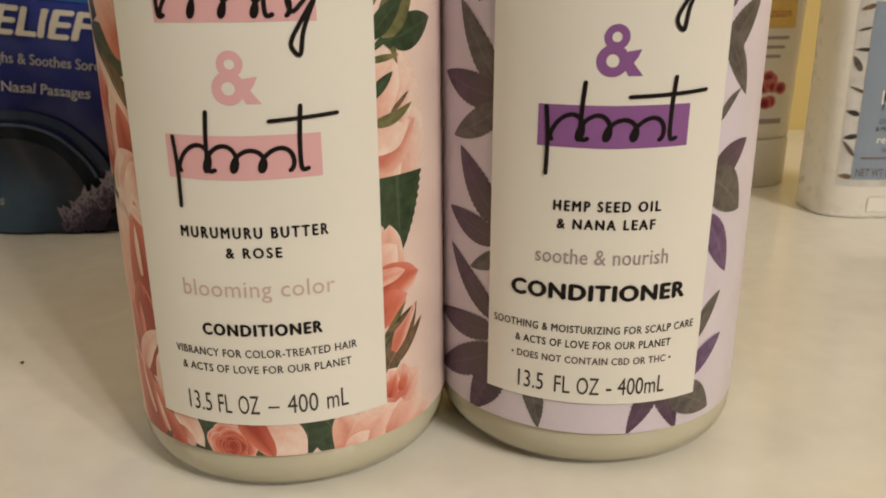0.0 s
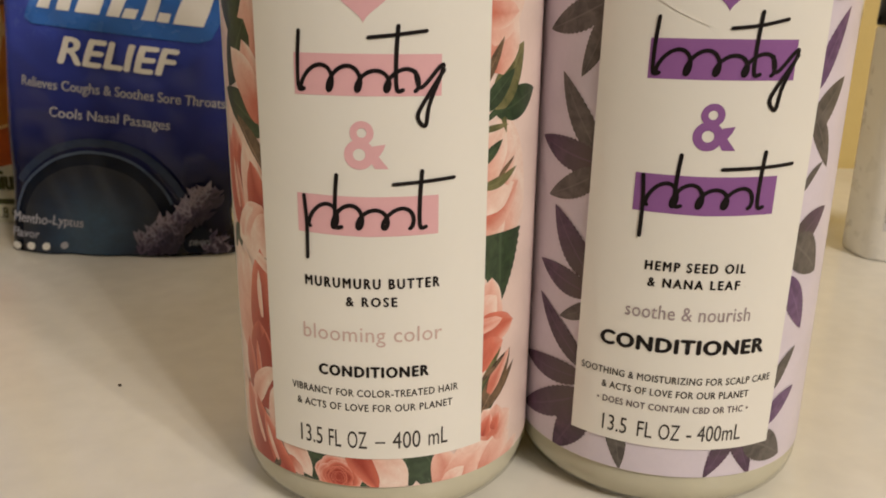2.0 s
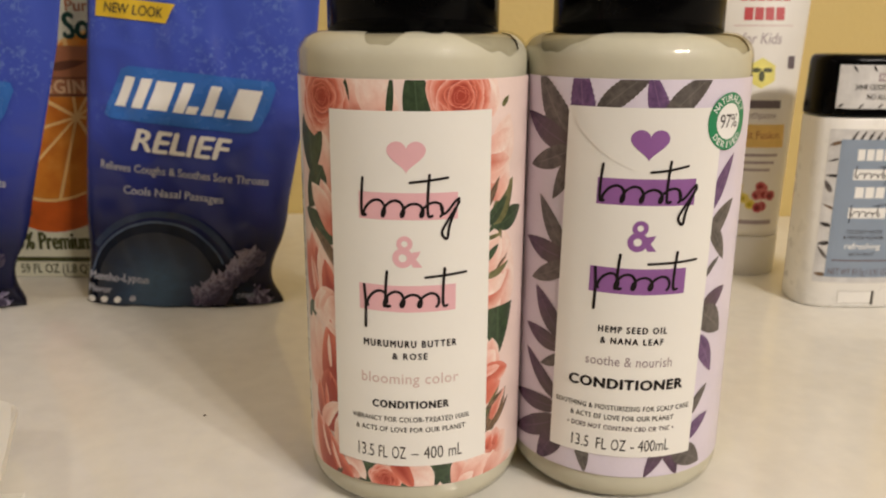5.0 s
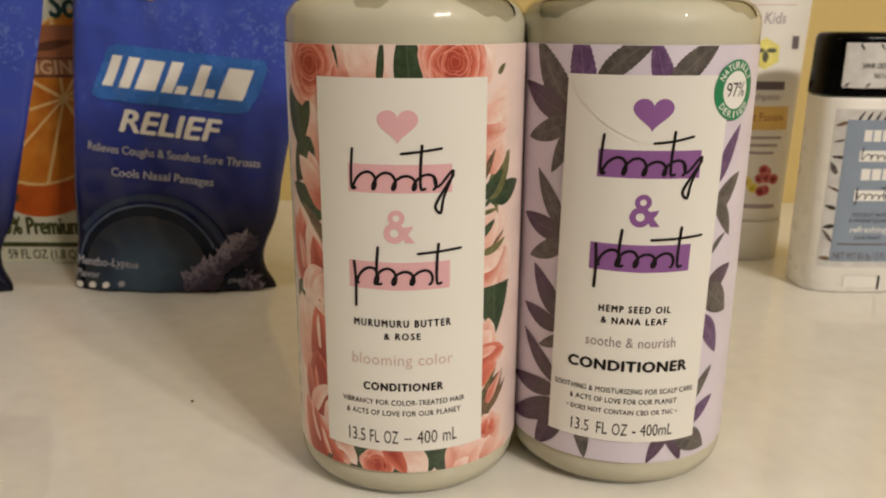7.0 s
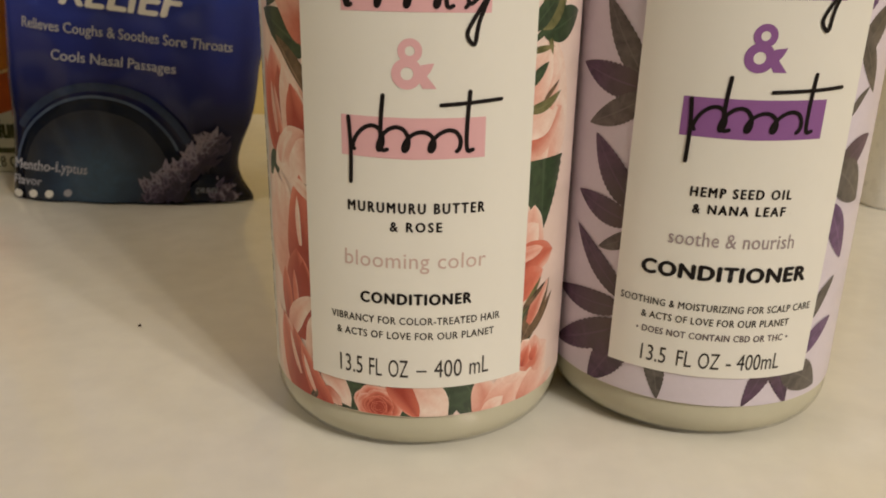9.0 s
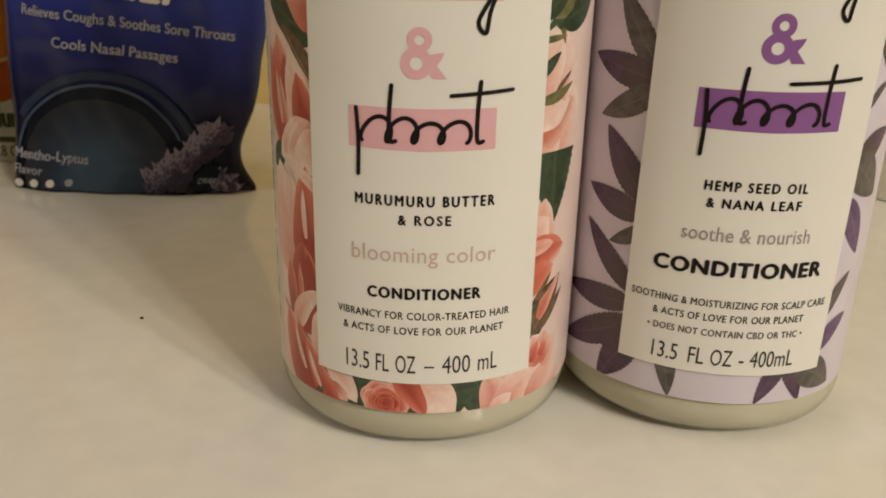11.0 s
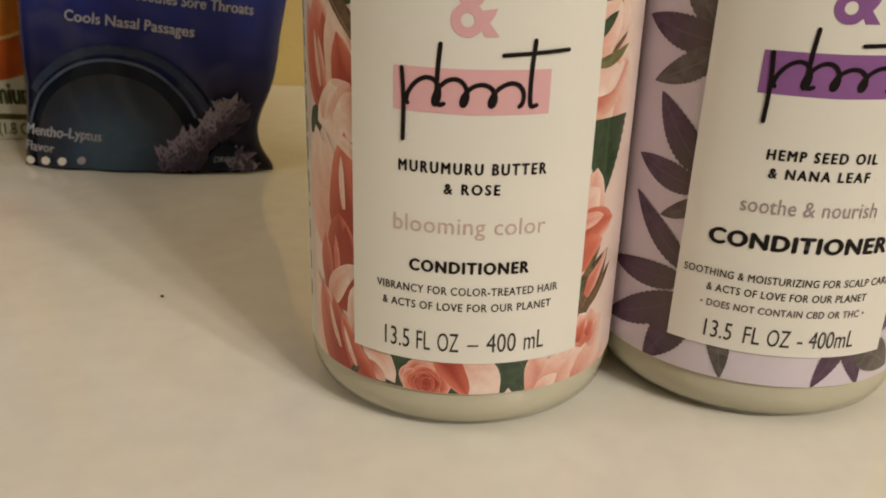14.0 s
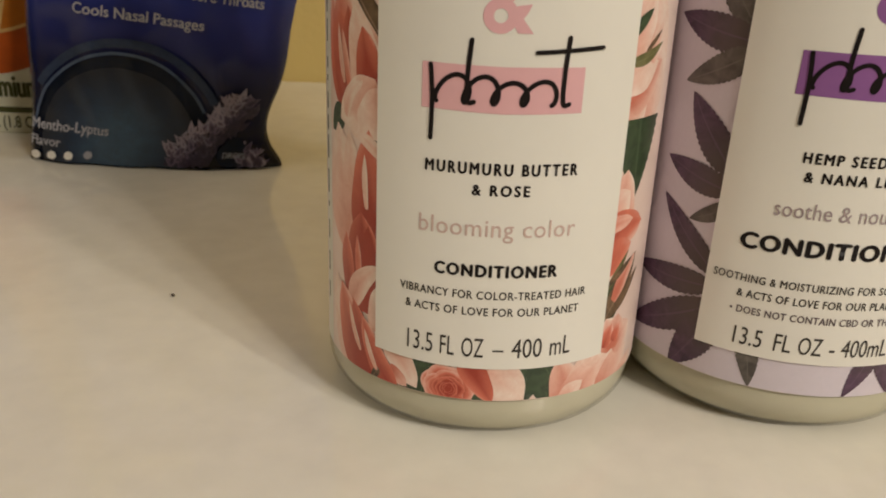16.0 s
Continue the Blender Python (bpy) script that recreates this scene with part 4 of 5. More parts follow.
def pouch(place):
    ob = thing("drops_pouch", place, "glossy blue printed pouch of drops with hang hole", "pouch", "pouches")
    bm = bmesh.new()
    lay = bm.loops.layers.uv.new("print")
    nu, nv, top = 56, 90, 164.0
    rows = {}
    for side in (0, 1):
        for j in range(nv + 1):
            for i in range(nu + 1):
                v = top * j / nv
                k = 2 * i / nu - 1
                u = k * pouch_side(v, k)
                if side and i in (0, nu):
                    rows[side, j, i] = rows[0, j, i]
                    continue
                p = in_pouch(u, v, 0)
                if side:
                    p.y = 1.1 * -p.y
                rows[side, j, i] = bm.verts.new(p)
    for side in (0, 1):
        for j in range(nv):
            for i in range(nu):
                vs = [rows[side, j, i], rows[side, j, i + 1], rows[side, j + 1, i + 1], rows[side, j + 1, i]]
                f = bm.faces.new(vs if not side else vs[::-1])
                for lo in f.loops:
                    jj = j if lo.vert in (rows[side, j, i], rows[side, j, i + 1]) else j + 1
                    lo[lay].uv = (i / nu, jj / nv * 0.9)
    for i in range(nu):
        bm.faces.new({rows[0, 0, i]: 0, rows[0, 0, i + 1]: 0, rows[1, 0, i + 1]: 0, rows[1, 0, i]: 0})
        bm.faces.new({rows[0, nv, i]: 0, rows[1, nv, i]: 0, rows[1, nv, i + 1]: 0, rows[0, nv, i + 1]: 0})
    body = part("pouch_body", bm, M_BAG, ob, "puffed blue film body", True)
    # flat header with its hang hole
    bm = bmesh.new()
    bm.loops.layers.uv.new("print")
    wl, w, push = pouch_side(164, -1), pouch_side(164, 1), pouch_shift(164)
    hx, hy = 4.5, 172.5
    slot = [(hx - 13, hy - 2.2), (hx - 14.5, hy), (hx - 13, hy + 2.2), (hx - 3.5, hy + 2.2), (hx - 2.0, hy + 5.0), (hx, hy + 6.0), (hx + 2.0, hy + 5.0), (hx + 3.5, hy + 2.2), (hx + 13, hy + 2.2), (hx + 14.5, hy), (hx + 13, hy - 2.2)]
    edges = []
    for ring in ([(-wl, 160), (w, 160), (w + 0.4, 190), (-wl - 0.4, 190)], slot):
        vs = [bm.verts.new((x, y, 0)) for x, y in ring]
        edges += [bm.edges.new((vs[i], vs[(i + 1) % len(vs)])) for i in range(len(vs))]
    bmesh.ops.triangle_fill(bm, use_beauty=True, use_dissolve=False, edges=edges)
    lay = bm.loops.layers.uv.active
    for f in bm.faces:
        for lo in f.loops:
            lo[lay].uv = (lo.vert.co.x / 104 + 0.5, lo.vert.co.y / 184)
    for v in bm.verts:
        v.co = Vector((v.co.x + v.co.y * 0.112 + push, -1.2, v.co.y - 0.107 * v.co.x)) * 0.001
    got = bmesh.ops.extrude_face_region(bm, geom=bm.faces[:])
    for v in got["geom"]:
        if isinstance(v, bmesh.types.BMVert):
            v.co.y += 0.0005
    part("header", bm, M_BAG, ob, "flat sealed header with a hang hole")

    def mark(name, bm, m, words="", step=2.2):
        return part(name, wrap(bm, on_pouch, step, True), m, body, words, True)

    bm = sheet()
    pts = [(-46.5, 94), (-43, 92), (24, 92), (29, 94), (33.5, 104), (36, 114.5), (34.5, 118), (-35, 118), (-39.5, 116)]
    add_poly(bm, pts, 0.0)
    mark("logo_field", bm, M_BRIGHT_BLUE, "bright blue slanted field")
    # the brand as plain slanted bars
    for x, wide, low, high in ((-41, 5.2, 98.5, 113), (-32.5, 5.2, 98.5, 113), (-25.0, 9.5, 98.5, 112.5), (-12.5, 5.4, 98.5, 113), (-6.2, 5.0, 98.5, 102.2), (1.0, 5.4, 98.5, 113), (7.2, 5.0, 98.5, 102.2), (14.2, 11.5, 98.5, 113)):
        bm = sheet()
        add_poly(bm, box_pts(x, x + wide, low, high, 0.30), 0.3)
        mark("logo_block", bm, M_BAG_WHITE, "plain white slanted bar")
    mark("line_of_text", letters("RELIEF", -7.0, 78.2, 48.0, 10.2, 0.05, 0.2, 1.0, 0.15), M_BAG_WHITE, "bold white word", 4)
    mark("line_of_text", letters("Relieves Coughs & Soothes Sore Throats", -5.5, 67.3, 83.0, 3.9, 0.03, 0, 1.0, 0.15), M_BAG_GREY)
    mark("line_of_text", letters("Cools Nasal Passages", -9.4, 56.5, 49.0, 3.9, 0.03, 0, 1.0, 0.15), M_BAG_GREY)
    bm = sheet()
    add_poly(bm, [(-53, 139.5), (-19, 139.5), (-15, 148.8), (-53, 148.8)], 0.0)
    mark("yellow_flag", bm, M_YELLOW, "yellow flag")
    mark("line_of_text", letters("NEW LOOK", -35.0, 141.8, 28.0, 4.6, 0.012, 0.1, 1.0, 0.3), M_SOFT_INK)
    # the big dark drop with its ring
    bm = sheet()
    add_poly(bm, [p for p in disc_pts(-13, 8, 35.5, 35, 48) if p[1] > 0.6], 0.0)
    mark("dark_drop", bm, M_DROP, "large printed drop")
    bm = sheet()
    add_fan(bm, (-14, 9), disc_pts(-14, 9, 31, 29, 48), 0.25, 0.0, 1.0)
    clip(bm, "y", 0.8, True)
    mark("drop_glow", bm, M_GLOW, "soft steel-blue glow in the drop")
    bm = sheet()
    add_arc(bm, -13, 8, 35.2, 36.4, 0.5, math.pi - 0.12, 40, 1.0)
    mark("drop_ring", bm, M_RING, "pale rim of the drop")
    bm = sheet()
    add_arc(bm, -12, 8, 38.2, 41.5, 0.55, math.pi - 0.5, 40, 0.5)
    mark("drop_ring", bm, M_RING_DIM, "dim outer rim of the drop")
    mark("line_of_text", letters("Mentho-Lyptus", -33.5, 12.0, 32.0, 3.6, 0.03, 0, 1.0, 1.2), M_BAG_GREY)
    mark("line_of_text", letters("Flavor", -43.0, 6.4, 13.5, 3.2, 0.03, 0, 1.0, 1.2), M_BAG_GREY)
    for k in range(4):
        bm = sheet()
        add_poly(bm, disc_pts(-47.5 + k * 7.6, 2.6 + k * 0.5, 2.3 - 0.2 * k, 1.5, 16), 1.2)
        mark("white_dot", bm, M_BAG_WHITE if k < 3 else M_BAG_GREY)
    # lavender sprig and a small drop
    rng = random.Random(3)
    bm = sheet()
    layer = 0.9
    add_poly(bm, [(6, 2), (10, 11), (18, 20), (27, 27), (33, 31), (31, 23), (27, 14), (24, 2)], layer - 0.2, lambda x, y: (0.15, 0.0))
    for k in range(270):
        t = rng.random()
        w = rng.uniform(-1, 1)
        cx, cy = (10 + 25 * t - 5 * w * (1 - 0.6 * t), 3 + 29 * t ** 1.1 + 6.5 * w * (1 - 0.55 * t)) if k < 220 else (36 + 8 * t, 3 + 9 * rng.random() * (1.1 - t))
        cx += rng.gauss(0, 2.2 * (1 - 0.5 * t))
        if cy < 2.5 or cx > 45:
            continue
        a = rng.uniform(0.6, 2.6)
        s = rng.uniform(1.5, 3.0)
        pale = 0.55 + 0.5 * w
        add_fan(bm, (cx, cy), [(cx + s * r * math.cos(a + b), cy + s * r * math.sin(a + b)) for r, b in ((1.5, 0), (0.6, 0.7), (0.6, 2.2), (0.8, 3.1), (0.6, 4.0), (0.6, 5.6))], layer, pale - 0.5, pale + 0.15)
        layer += 0.006
    mark("lavender_sprig", bm, M_LAVENDER, "printed lavender sprig")
    bm = sheet()
    add_poly(bm, [(31, 16.5)] + disc_pts(32.5, 8, 6.2, 6.0, 20, 2.2, 2.2 + 5.2), 2.3)
    mark("small_drop", bm, M_DROP)
    mark("line_of_text", letters("DROPS", 33, 6.2, 8.5, 2.6, 0.02, 0, 1.0, 2.6), M_PALE_BLUE)
    return ob


first_pouch = pouch((-0.1568, 0.3350, 0.0))
copy_thing(first_pouch, pose(-0.2885, 0.3265, 0.0036, 0, 4, 0))


# ---- juice carton ----
def carton(place):
    ob = thing("juice_carton", place, "juice carton printed with a cut orange, behind the pouches", "carton")
    w, d, h = 47.5, 47.5, 190.0
    bm = bmesh.new()
    prof = [(-d, 0), (d, 0), (d, h), (2.0, h + 42), (2.0, h + 62), (-2.0, h + 62), (-2.0, h + 42), (-d, h)]
    ends = [[bm.verts.new((x * 0.001, y * 0.001, z * 0.001)) for y, z in prof] for x in (-w, w)]
    bm.faces.new(ends[0][::-1])
    bm.faces.new(ends[1])
    for i in range(len(prof)):
        j = (i + 1) % len(prof)
        bm.faces.new((ends[0][i], ends[0][j], ends[1][j], ends[1][i]))
    bmesh.ops.recalc_face_normals(bm, faces=bm.faces[:])
    bmesh.ops.bevel(bm, geom=bm.edges[:], offset=0.0009, segments=2, affect="EDGES")
    body = part("carton_body", bm, M_CARTON, ob, "white waxed board with a gable top")
    flat = lambda x, z, off: Vector((x, -d - 0.15 - off, z)) * 0.001  # noqa: E731

    def mark(name, bm, m, words=""):
        return part(name, wrap(bm, flat, 30), m, body, words)

    bm = sheet()
    add_poly(bm, box_pts(-47, 47, 103, 130), 0.30)
    mark("brown_band", bm, M_BAND, "brown printed band")
    for z in (103.4, 112.6):
        bm = sheet()
        add_poly(bm, box_pts(-47, 47, z, z + 0.9), 0.36)
        mark("band_rule", bm, M_BROWN_INK)
    bm = sheet()
    add_leaf(bm, (14, 122), (-8, 118), 6, 0, 0.36)
    mark("leaf", bm, M_BROWN_INK)
    mark("line_of_text", letters("ORIGINAL", 0.5, 105.0, 46, 6.8, 0.05, 0, 1.1, 0.42), M_TAN)
    cx, cz, tilt = 5.0, 92.0, radians(225)

    def cut(a, k, drop=0.0):
        """A point of the cut face, an oval that leans down to one side."""
        x, y = 57 * k * math.cos(a), 36 * k * math.sin(a)
        return (max(-46.8, min(46.8, cx + x * math.cos(tilt) - y * math.sin(tilt))), cz - drop + x * math.sin(tilt) + y * math.cos(tilt))
    turn = [2 * math.pi * i / 60 for i in range(60)]
    bm = sheet()
    add_poly(bm, [cut(a, 0.99, 18) for a in turn], 0.0)
    mark("orange_peel", bm, M_RIND, "printed whole orange")
    bm = sheet()
    add_poly(bm, [cut(a, 1.0) for a in turn], 0.08)
    mark("orange_pith", bm, M_PITH, "pale rim of the cut orange")
    for k in range(9):
        bm = sheet()
        a0, a1 = 2 * math.pi * k / 9 + 0.025, 2 * math.pi * (k + 1) / 9 - 0.025
        add_poly(bm, [cut((a0 + a1) / 2, 0.05)] + [cut(a0 + (a1 - a0) * i / 8, 0.965) for i in range(9)], 0.16)
        mark("orange_segment", bm, M_ORANGE)
    bm = sheet()
    add_leaf(bm, (-41, 33), (-26, 39), 8, 0, 0.05)
    mark("leaf", bm, M_LEAF_GREEN)
    mark("line_of_text", letters("100% Premium", -19.0, 17.0, 50, 9.6, 0.05, 0, 1.0, 0.2), M_OLIVE_INK)
    bm = sheet()
    add_poly(bm, box_pts(-40, 26, 9.6, 12.2), 0.1)
    mark("line_bar", bm, M_OLIVE_INK, "unreadable line of small print")
    mark("line_of_text", letters("59 FL OZ (1.8 QT)", -15, 2.8, 43, 5.2, 0.02, 0, 1.0, 0.2), M_OLIVE_INK)
    mark("line_of_text", letters("n So", 4.5, 134.0, 25, 13.0, 0.05, 0, 1.0, 0.2), M_GREEN_INK)
    mark("line_of_text", letters("100% Pure", 3.0, 148.0, 36, 5.8, 0.03, 0, 1.0, 0.2), M_BAND)
    for k in range(4):
        bm = sheet()
        add_poly(bm, box_pts(-23 + k * 14, -12 + k * 14, 158, 172), 0.1)
        mark("logo_block", bm, M_RED, "plain red block")
    bm = sheet()
    add_poly(bm, box_pts(-40, 40, 174, 182), 0.1)
    mark("logo_field", bm, M_GREEN_INK, "dark green field")
    return ob


carton((-0.2260, 0.4225, 0.0))


# ---- paste tube ----
def paste_tube(place, turn):
    ob = thing("paste_tube", place, "white squeeze tube standing on its cap by the wall", "tube", turn=turn)
    r0, half, low, high = 19.8, 26.0, 24.0, 176.0

    def ring(t):
        k = t ** 1.15
        return r0 + (half - r0) * k, r0 * (1 - k) + 1.1 * k
    bm = bmesh.new()
    n, m = 64, 26
    rows = []
    for j in range(m + 1):
        t = j / m
        a, b = ring(t)
        rows.append([bm.verts.new((a * math.sin(2 * math.pi * i / n) * 0.001, -b * math.cos(2 * math.pi * i / n) * 0.001, (low + (high - low) * t) * 0.001)) for i in range(n)])
    for a, b in zip(rows, rows[1:]):
        for i in range(n):
            bm.faces.new((a[i], a[(i + 1) % n], b[(i + 1) % n], b[i]))
    bm.faces.new(rows[-1])
    bm.faces.new(rows[0][::-1])
    body = part("tube_body", bm, M_TUBE, ob, "white printed tube", True)
    part("crimp", block(-half * 0.001 - 0.0002, half * 0.001 + 0.0002, -0.0014, 0.0014, 0.171, 0.1805, 0.0003), M_TUBE, ob, "flat crimped end")
    part("tube_cap", lathe([(14, 0.0), (19.0, 0.0), (19.8, 0.8), (20.2, 22.0), (19.6, 23.4), (17, 23.6)], 64), M_TUBE_CAP, ob, "round white cap", True)

    def on_tube(x, z, off):
        t = min(1.0, max(0.0, (z - low) / (high - low)))
        a, b = ring(t)
        x = max(-a * 0.97, min(a * 0.97, x))
        return Vector((x, -b * math.sqrt(1 - (x / a) ** 2) - 0.15 - off, z)) * 0.001

    def mark(name, bm, m, words=""):
        return part(name, wrap(bm, on_tube, 4, True), m, body, words)
    for k, (x0, x1, z0, z1) in enumerate(((-15, 13, 156, 162.5), (-12.5, 10.5, 145.5, 152.5))):
        n = 6 if k == 0 else 4
        for i in range(n):
            bm = sheet()
            s = (x1 - x0) / n
            add_poly(bm, box_pts(x0 + s * i + 0.5, x0 + s * (i + 1) - 0.5, z0, z1), 0.05)
            mark("logo_block", bm, M_RED, "plain red block")
    bm = sheet()
    add_poly(bm, box_pts(-17, 15, 142.3, 142.8), 0.05)
    mark("rule", bm, M_ROSE_INK)
    mark("line_of_text", letters("for Kids", -1.5, 132.6, 22, 6.0, 0.004, 0.2, 1.0, 0.05), M_MAUVE)
    bm = sheet()
    add_poly(bm, disc_pts(-0.5, 116.5, 8.6, 8.6, 6, math.pi / 6, math.pi / 6 + 2 * math.pi), 0.05)
    hexagon = mark("yellow_hexagon", bm, M_LEMON, "yellow hexagon")
    bm = sheet()
    add_poly(bm, disc_pts(-0.5, 114.8, 1.7, 3.0, 16), 0.12)
    for s in (-1, 1):
        add_poly(bm, disc_pts(-0.5 + s * 3.2, 118.2, 2.8, 1.3, 14), 0.12)
    mark("emblem", bm, M_OLIVE_INK, "small plain winged emblem")
    bm = sheet()
    add_poly(bm, box_pts(14, 18, 119, 126), 0.05)
    mark("line_bar", bm, M_GREY_INK)
    bm = sheet()
    add_poly(bm, box_pts(-13, 11.5, 97, 101.5), 0.05)
    mark("grey_bar", bm, M_GREY_INK, "dark grey bar")
    mark("line_of_text", letters("toothpaste", -1, 91.5, 21, 3.6, 0, 0, 1.0, 0.05), M_MAUVE)
    bm = sheet()
    add_poly(bm, box_pts(-16, 15, 75, 88), 0.05)
    mark("amber_band", bm, M_GOLD, "amber band")
    mark("line_of_text", letters("Fruit Fusion", -0.5, 80, 25, 4.4, 0.01, 0, 1.0, 0.12), M_BAND)
    for k in range(3):
        bm = sheet()
        add_poly(bm, box_pts(-13 + k, 12 - 2 * k, 70 - k * 4.2, 71.4 - k * 4.2), 0.05)
        mark("line_bar", bm, M_MAUVE, "unreadable line of small print")
    rng = random.Random(8)
    for cx, m in ((-7.0, M_GRAPE_GREEN), (5.5, M_GRAPE)):
        for k in range(9):
            bm = sheet()
            x, z = cx + rng.uniform(-4.8, 4.8), 46.5 + rng.uniform(-6.5, 6.5)
            add_fan(bm, (x - 0.5, z - 0.5), disc_pts(x, z, 3.0, n=16), 0.05 + 0.01 * k)
            mark("grape", bm, m)
    bm = sheet()
    add_poly(bm, box_pts(-12, 11, 31, 33.4), 0.05)
    mark("line_bar", bm, M_MAUVE, "unreadable line of small print")
    return ob


paste_tube((0.1615, 0.4060, 0.0), -4)


# ---- stick with black cap ----
def stick(place, turn):
    ob = thing("deodorant_stick", place, "white oval deodorant stick with a black cap", "deodorant", turn=turn)
    w, d = 27.5, 18.0

    def oval(z, k=1.0, n=72):
        out = []
        for i in range(n):
            a = 2 * math.pi * i / n
            c, s = math.sin(a), -math.cos(a)
            e = 0.62
            out.append((w * k * math.copysign(abs(c) ** e, c), (d - w * (1 - k)) * math.copysign(abs(s) ** e, s), z))
        return out

    def loft(rings):
        bm = bmesh.new()
        rows = [[bm.verts.new(Vector(p) * 0.001) for p in r] for r in rings]
        for a, b in zip(rows, rows[1:]):
            for i in range(len(a)):
                j = (i + 1) % len(a)
                bm.faces.new((a[i], a[j], b[j], b[i]))
        bm.faces.new(rows[0][::-1])
        bm.faces.new(rows[-1])
        return bm
    body = part("stick_body", loft([oval(0.0, 0.95), oval(0.5, 0.98), oval(1.6, 1.0), oval(50), oval(97.6, 1.0), oval(98.2, 0.99), oval(98.6, 0.96)]), M_DEO, ob, "white moulded body", True)
    cap = part("cap", loft([oval(99.0, 0.97), oval(99.2, 1.004), oval(100.2, 1.01), oval(125.2, 0.985), oval(127.6, 0.965), oval(128.6, 0.92), oval(128.8, 0.8)]), M_CAP, ob, "glossy black cap", True)

    def on_front(x, z, off):
        c = max(-0.999, min(0.999, x / w))
        a = math.asin(math.copysign(abs(c) ** (1 / 0.62), c))
        return Vector((x, -d * math.cos(a) ** 0.62 - 0.2 - off, z)) * 0.001

    def mark(name, bm, m, words="", parent=None):
        return part(name, wrap(bm, on_front, 2.5), m, parent or body, words)
    bm = sheet()
    add_poly(bm, box_pts(-22, 22, 14, 93), 0.0)
    mark("front_label", bm, M_PALE_PRINT, "pale label with a dark leaf print")
    rng = random.Random(12)
    for k in range(13):
        sx = -1 if k < 9 else 1
        x, z = sx * rng.uniform(18.5, 21), 18 + (k % 9) * 8.6
        bm = sheet()
        a = rng.uniform(-0.9, 0.9) + (0 if sx > 0 else math.pi)
        add_leaf(bm, (max(-21.8, min(21.8, x + 5 * math.cos(a))), min(92.5, z + 6 * math.sin(a) + 2)), (x - 3 * math.cos(a), z), rng.uniform(1.2, 3.4), 0, 0.08)
        mark("leaf", bm, M_LEAF_GREY if k % 4 == 1 else M_SOFT_INK if k % 4 else M_TWIG)
    for k in range(5):
        bm = sheet()
        x = -12 + k * 4.0
        add_leaf(bm, (x + 2.5, 92.5), (x - 1, 86), 1.6, 0, 0.08)
        mark("leaf", bm, M_SOFT_INK)
    bm = sheet()
    add_poly(bm, box_pts(-17, 17, 17, 88), 0.2)
    mark("blue_panel", bm, M_SLATE, "slate blue panel")
    for k in range(4):
        bm = sheet()
        add_poly(bm, box_pts(-8.6 + k * 4.4, -5.0 + k * 4.4, 77.6, 83.2), 0.26)
        mark("logo_block", bm, M_WHITE, "plain white block")
    for k in range(3):
        bm = sheet()
        add_poly(bm, box_pts(-7.6 + k * 5.2, -3.2 + k * 5.2, 58.6, 64.2), 0.26)
        mark("logo_block", bm, M_WHITE, "plain white block")
    for z in (70.6, 51.0):
        bm = sheet()
        add_poly(bm, box_pts(-9.6, 9.4, z - 2.8, z + 2.6), 0.26)
        mark("white_bar", bm, M_WHITE, "white bar")
        mark("flourish", scribble_print(-7.5, 6.0, z - 1.8, 2.6, [(-8.4, z + 4.0), (5.2, z + 4.4)], [(7.2, z), (7.6, z - 3.0), (6.4, z - 5.0)] if z > 60 else [(-8.2, z + 1.8), (-8.4, z - 2), (-8.8, z - 5.0)],
             [(2.5, z + 3.6), (6, z + 4.0), (10, z + 4.4)], 0.5, 0.32), M_INK)
    for text, z, wide, h, m in (("COCONUT WATER", 40.2, 18.5, 1.9, M_SOFT_INK), ("& MIMOSA FLOWER", 37.2, 20.5, 1.9, M_SOFT_INK), ("refreshing", 32.2, 18.0, 3.0, M_WHITE),
                                ("DEODORANT", 28.6, 13.0, 1.6, M_SOFT_INK), ("NET WT 83.5g / 2.95 OZ", 18.4, 31.0, 3.2, M_GREY_INK)):
        mark("line_of_text", letters(text, 0, z, wide, h, 0.012, 0, 1.0, 0.27), m)
    bm = sheet()
    add_poly(bm, box_pts(-14.5, 14.5, 25.6, 26.4), 0.26)
    mark("line_bar", bm, M_GREY_INK, "unreadable line of small print")
    bm = sheet()
    add_poly(bm, box_pts(-21.5, 21.5, 103, 124), 0.05)
    top = mark("cap_label", bm, M_PALE_PRINT, "pale printed label on the cap", cap)
    for text, z, wide, h in (("24HR ODOR PROTECTION", 112.2, 31, 2.5), ("NO ALUMINUM", 107.6, 19, 2.4)):
        mark("line_of_text", letters(text, 1.5, z, wide, h, 0.02, 0, 1.0, 0.15), M_SOFT_INK, "", cap)
    bm = sheet()
    add_poly(bm, box_pts(-3.6, 6.6, 116.2, 120.2), 0.10)
    mark("grey_flag", bm, M_MAUVE, "small grey flag", cap)
    mark("line_of_text", letters("NEW", 1.5, 117.0, 8.0, 2.4, 0.02, 0, 1.0, 0.18), M_WHITE, "", cap)
    for k in range(9):
        bm = sheet()
        x = -20.5 + k * 4.6
        up = k % 2
        add_leaf(bm, (x + 2.2, 120.5 if up else 105.6), (x, 123.6 if up else 103.3), 1.3, 0, 0.10)
        mark("leaf", bm, M_SOFT_INK, "", cap)
    bm = sheet()
    add_poly(bm, box_pts(-9, 8, 3.2, 9.2), 0.25)
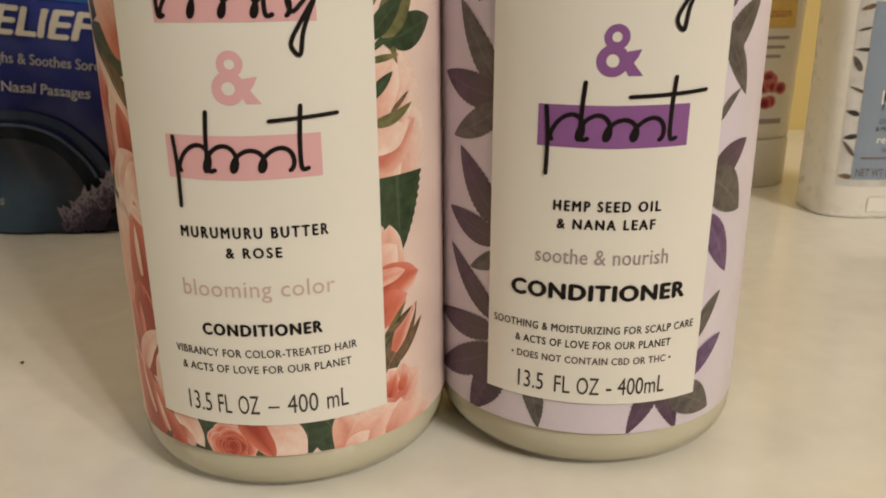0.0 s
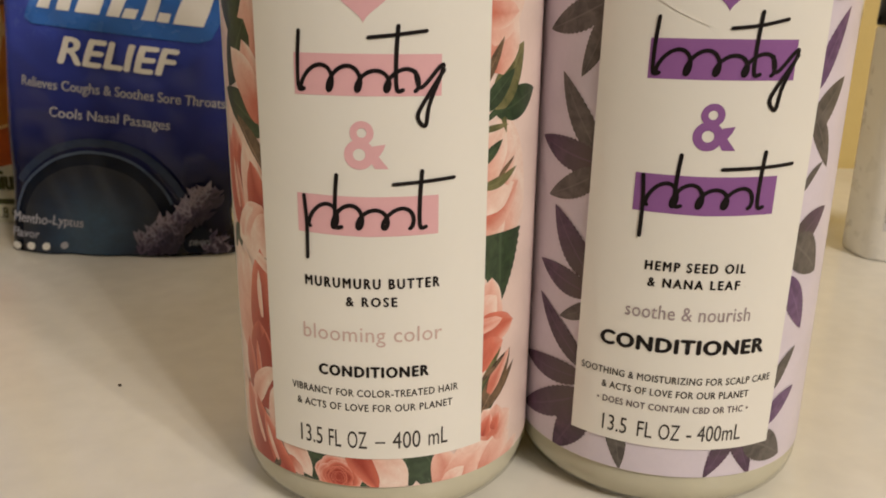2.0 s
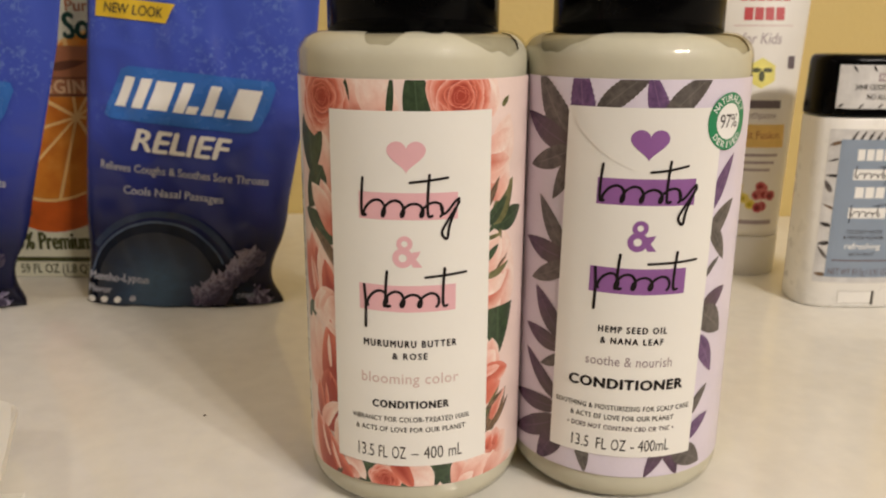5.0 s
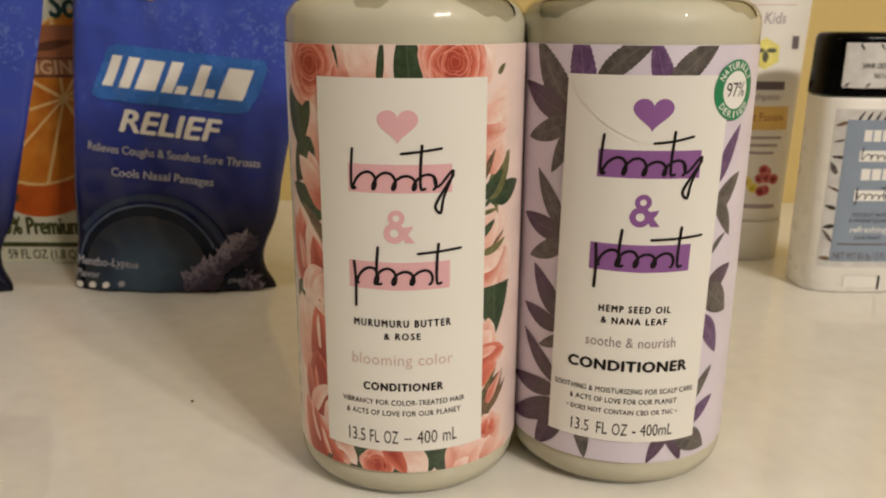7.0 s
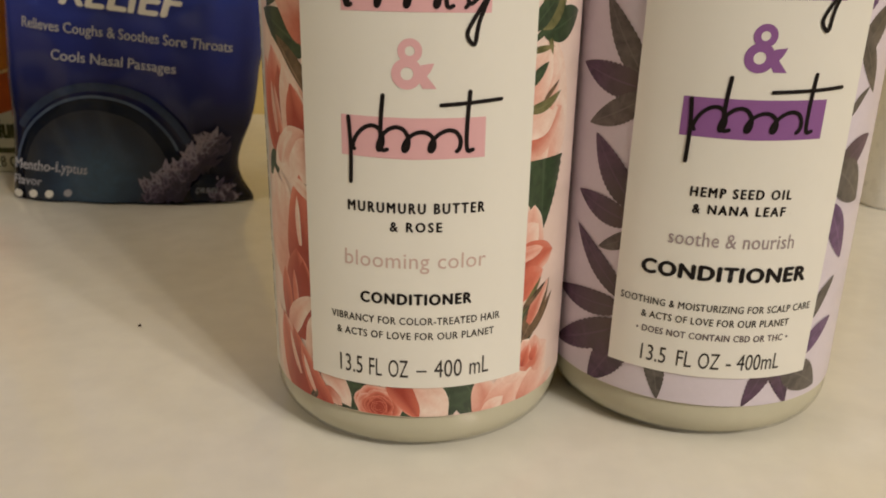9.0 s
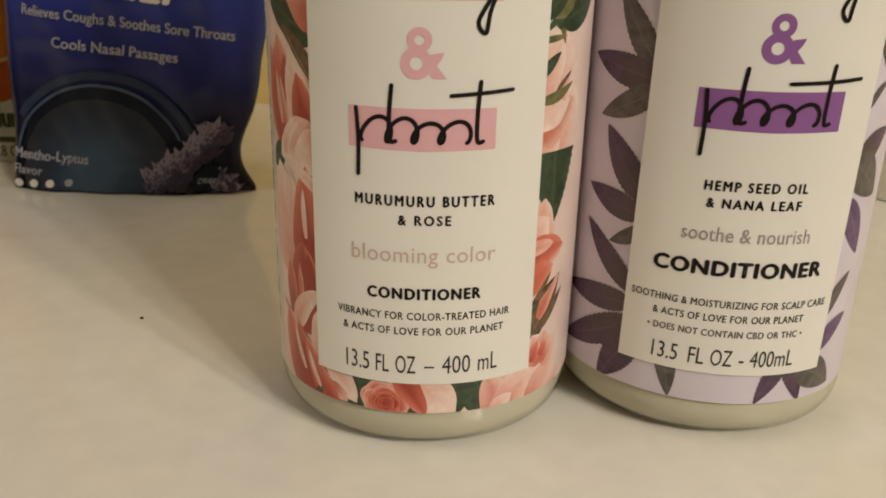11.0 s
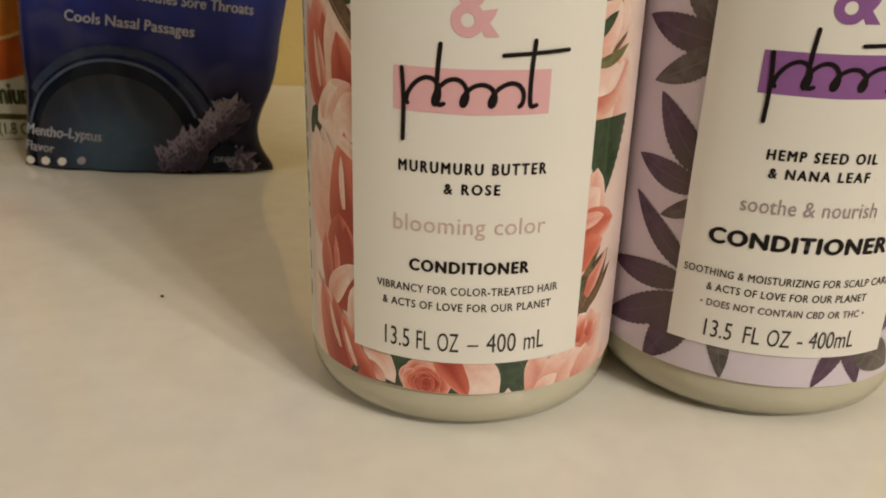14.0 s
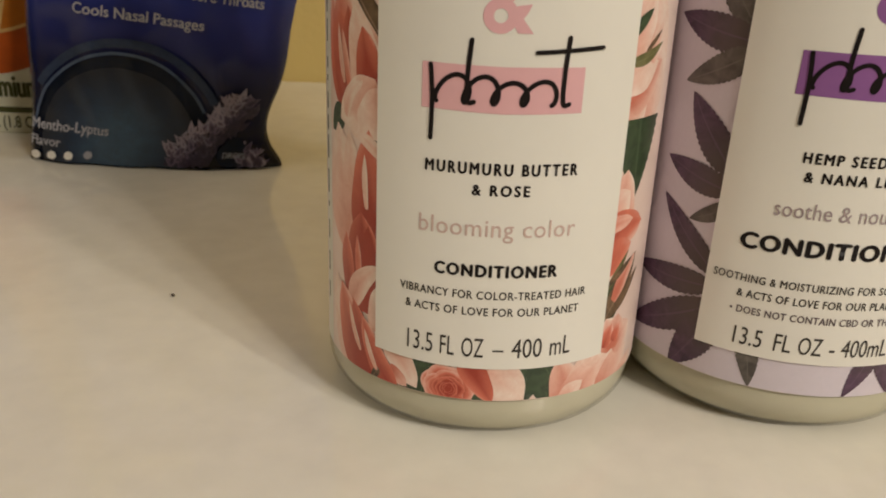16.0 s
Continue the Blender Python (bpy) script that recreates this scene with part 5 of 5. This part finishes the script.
    mark("moulded_tab", bm, M_DEO, "moulded tab")
    # no recess is cut: the slot's shade is a flat dark strip
    bm = sheet()
    add_poly(bm, box_pts(8.2, 9.4, 2.2, 9.6), 0.2)
    mark("slot", bm, M_SOFT_INK, "flat dark strip painted for the shade in a slot")
    return ob


stick((0.1948, 0.3465, 0.0), 0)

# ---- small things at the edge ----
# stand-in for a white packet; foot drawn in to hide its side, rim casts shadow
dish = thing("flared_packet", (-0.1940, 0.1580, 0), "low white packet shape with drawn-in foot beside the bottles", "dish")
bm = bmesh.new()
rim = [(-0.060, 0.028), (0.020, 0.0275), (0.0255, 0.027), (0.0283, 0.024), (0.0357, 0.0057), (0.043, -0.012), (0.045, -0.018), (0.046, -0.024), (0.044, -0.030), (0.030, -0.034), (-0.060, -0.036)]
foot = [bm.verts.new((-0.010 + (x + 0.010) * 0.62, y * 0.62, 0)) for x, y in rim]
low, high = ([bm.verts.new((x, y, z)) for x, y in rim] for z in (0.0105, 0.0140))
bm.faces.new(foot[::-1])
bm.faces.new(high)
for under, over in ((foot, low), (low, high)):
    for i in range(len(rim)):
        bm.faces.new((under[i], under[(i + 1) % len(rim)], over[(i + 1) % len(rim)], over[i]))
bmesh.ops.bevel(bm, geom=[e for e in bm.edges if min(v.co.z for v in e.verts) > 0.013], offset=0.0016, segments=4, affect="EDGES")
part("packet_body", bm, M_PACKET, dish)
slip = thing("paper_slip", (-0.1700, 0.1300, 0.0), "white paper slip with brown print on the counter", "paper", turn=6)
part("paper", block(-0.045, 0.024, -0.016, 0.016, 0.0, 0.0006), M_SHEET, slip)
for k in range(4):
    part("line_bar", block(0.003 + k * 0.005, 0.0065 + k * 0.005, 0.003, 0.012, 0.0006, 0.0009), M_BAND, slip, "unreadable print")
crumb = bmesh.new()
bmesh.ops.create_icosphere(crumb, subdivisions=2, radius=0.0005)
for v in crumb.verts:
    v.co *= 1 + 0.5 * noise.noise(v.co * 2500)
    v.co.z = v.co.z * 0.6 + 0.0004
speck = part("crumb", crumb, M_SPECK, None)
speck.location = (-0.1075, 0.2015, 0.0)
tagged(speck, "tiny dark crumb on the counter", "crumb")
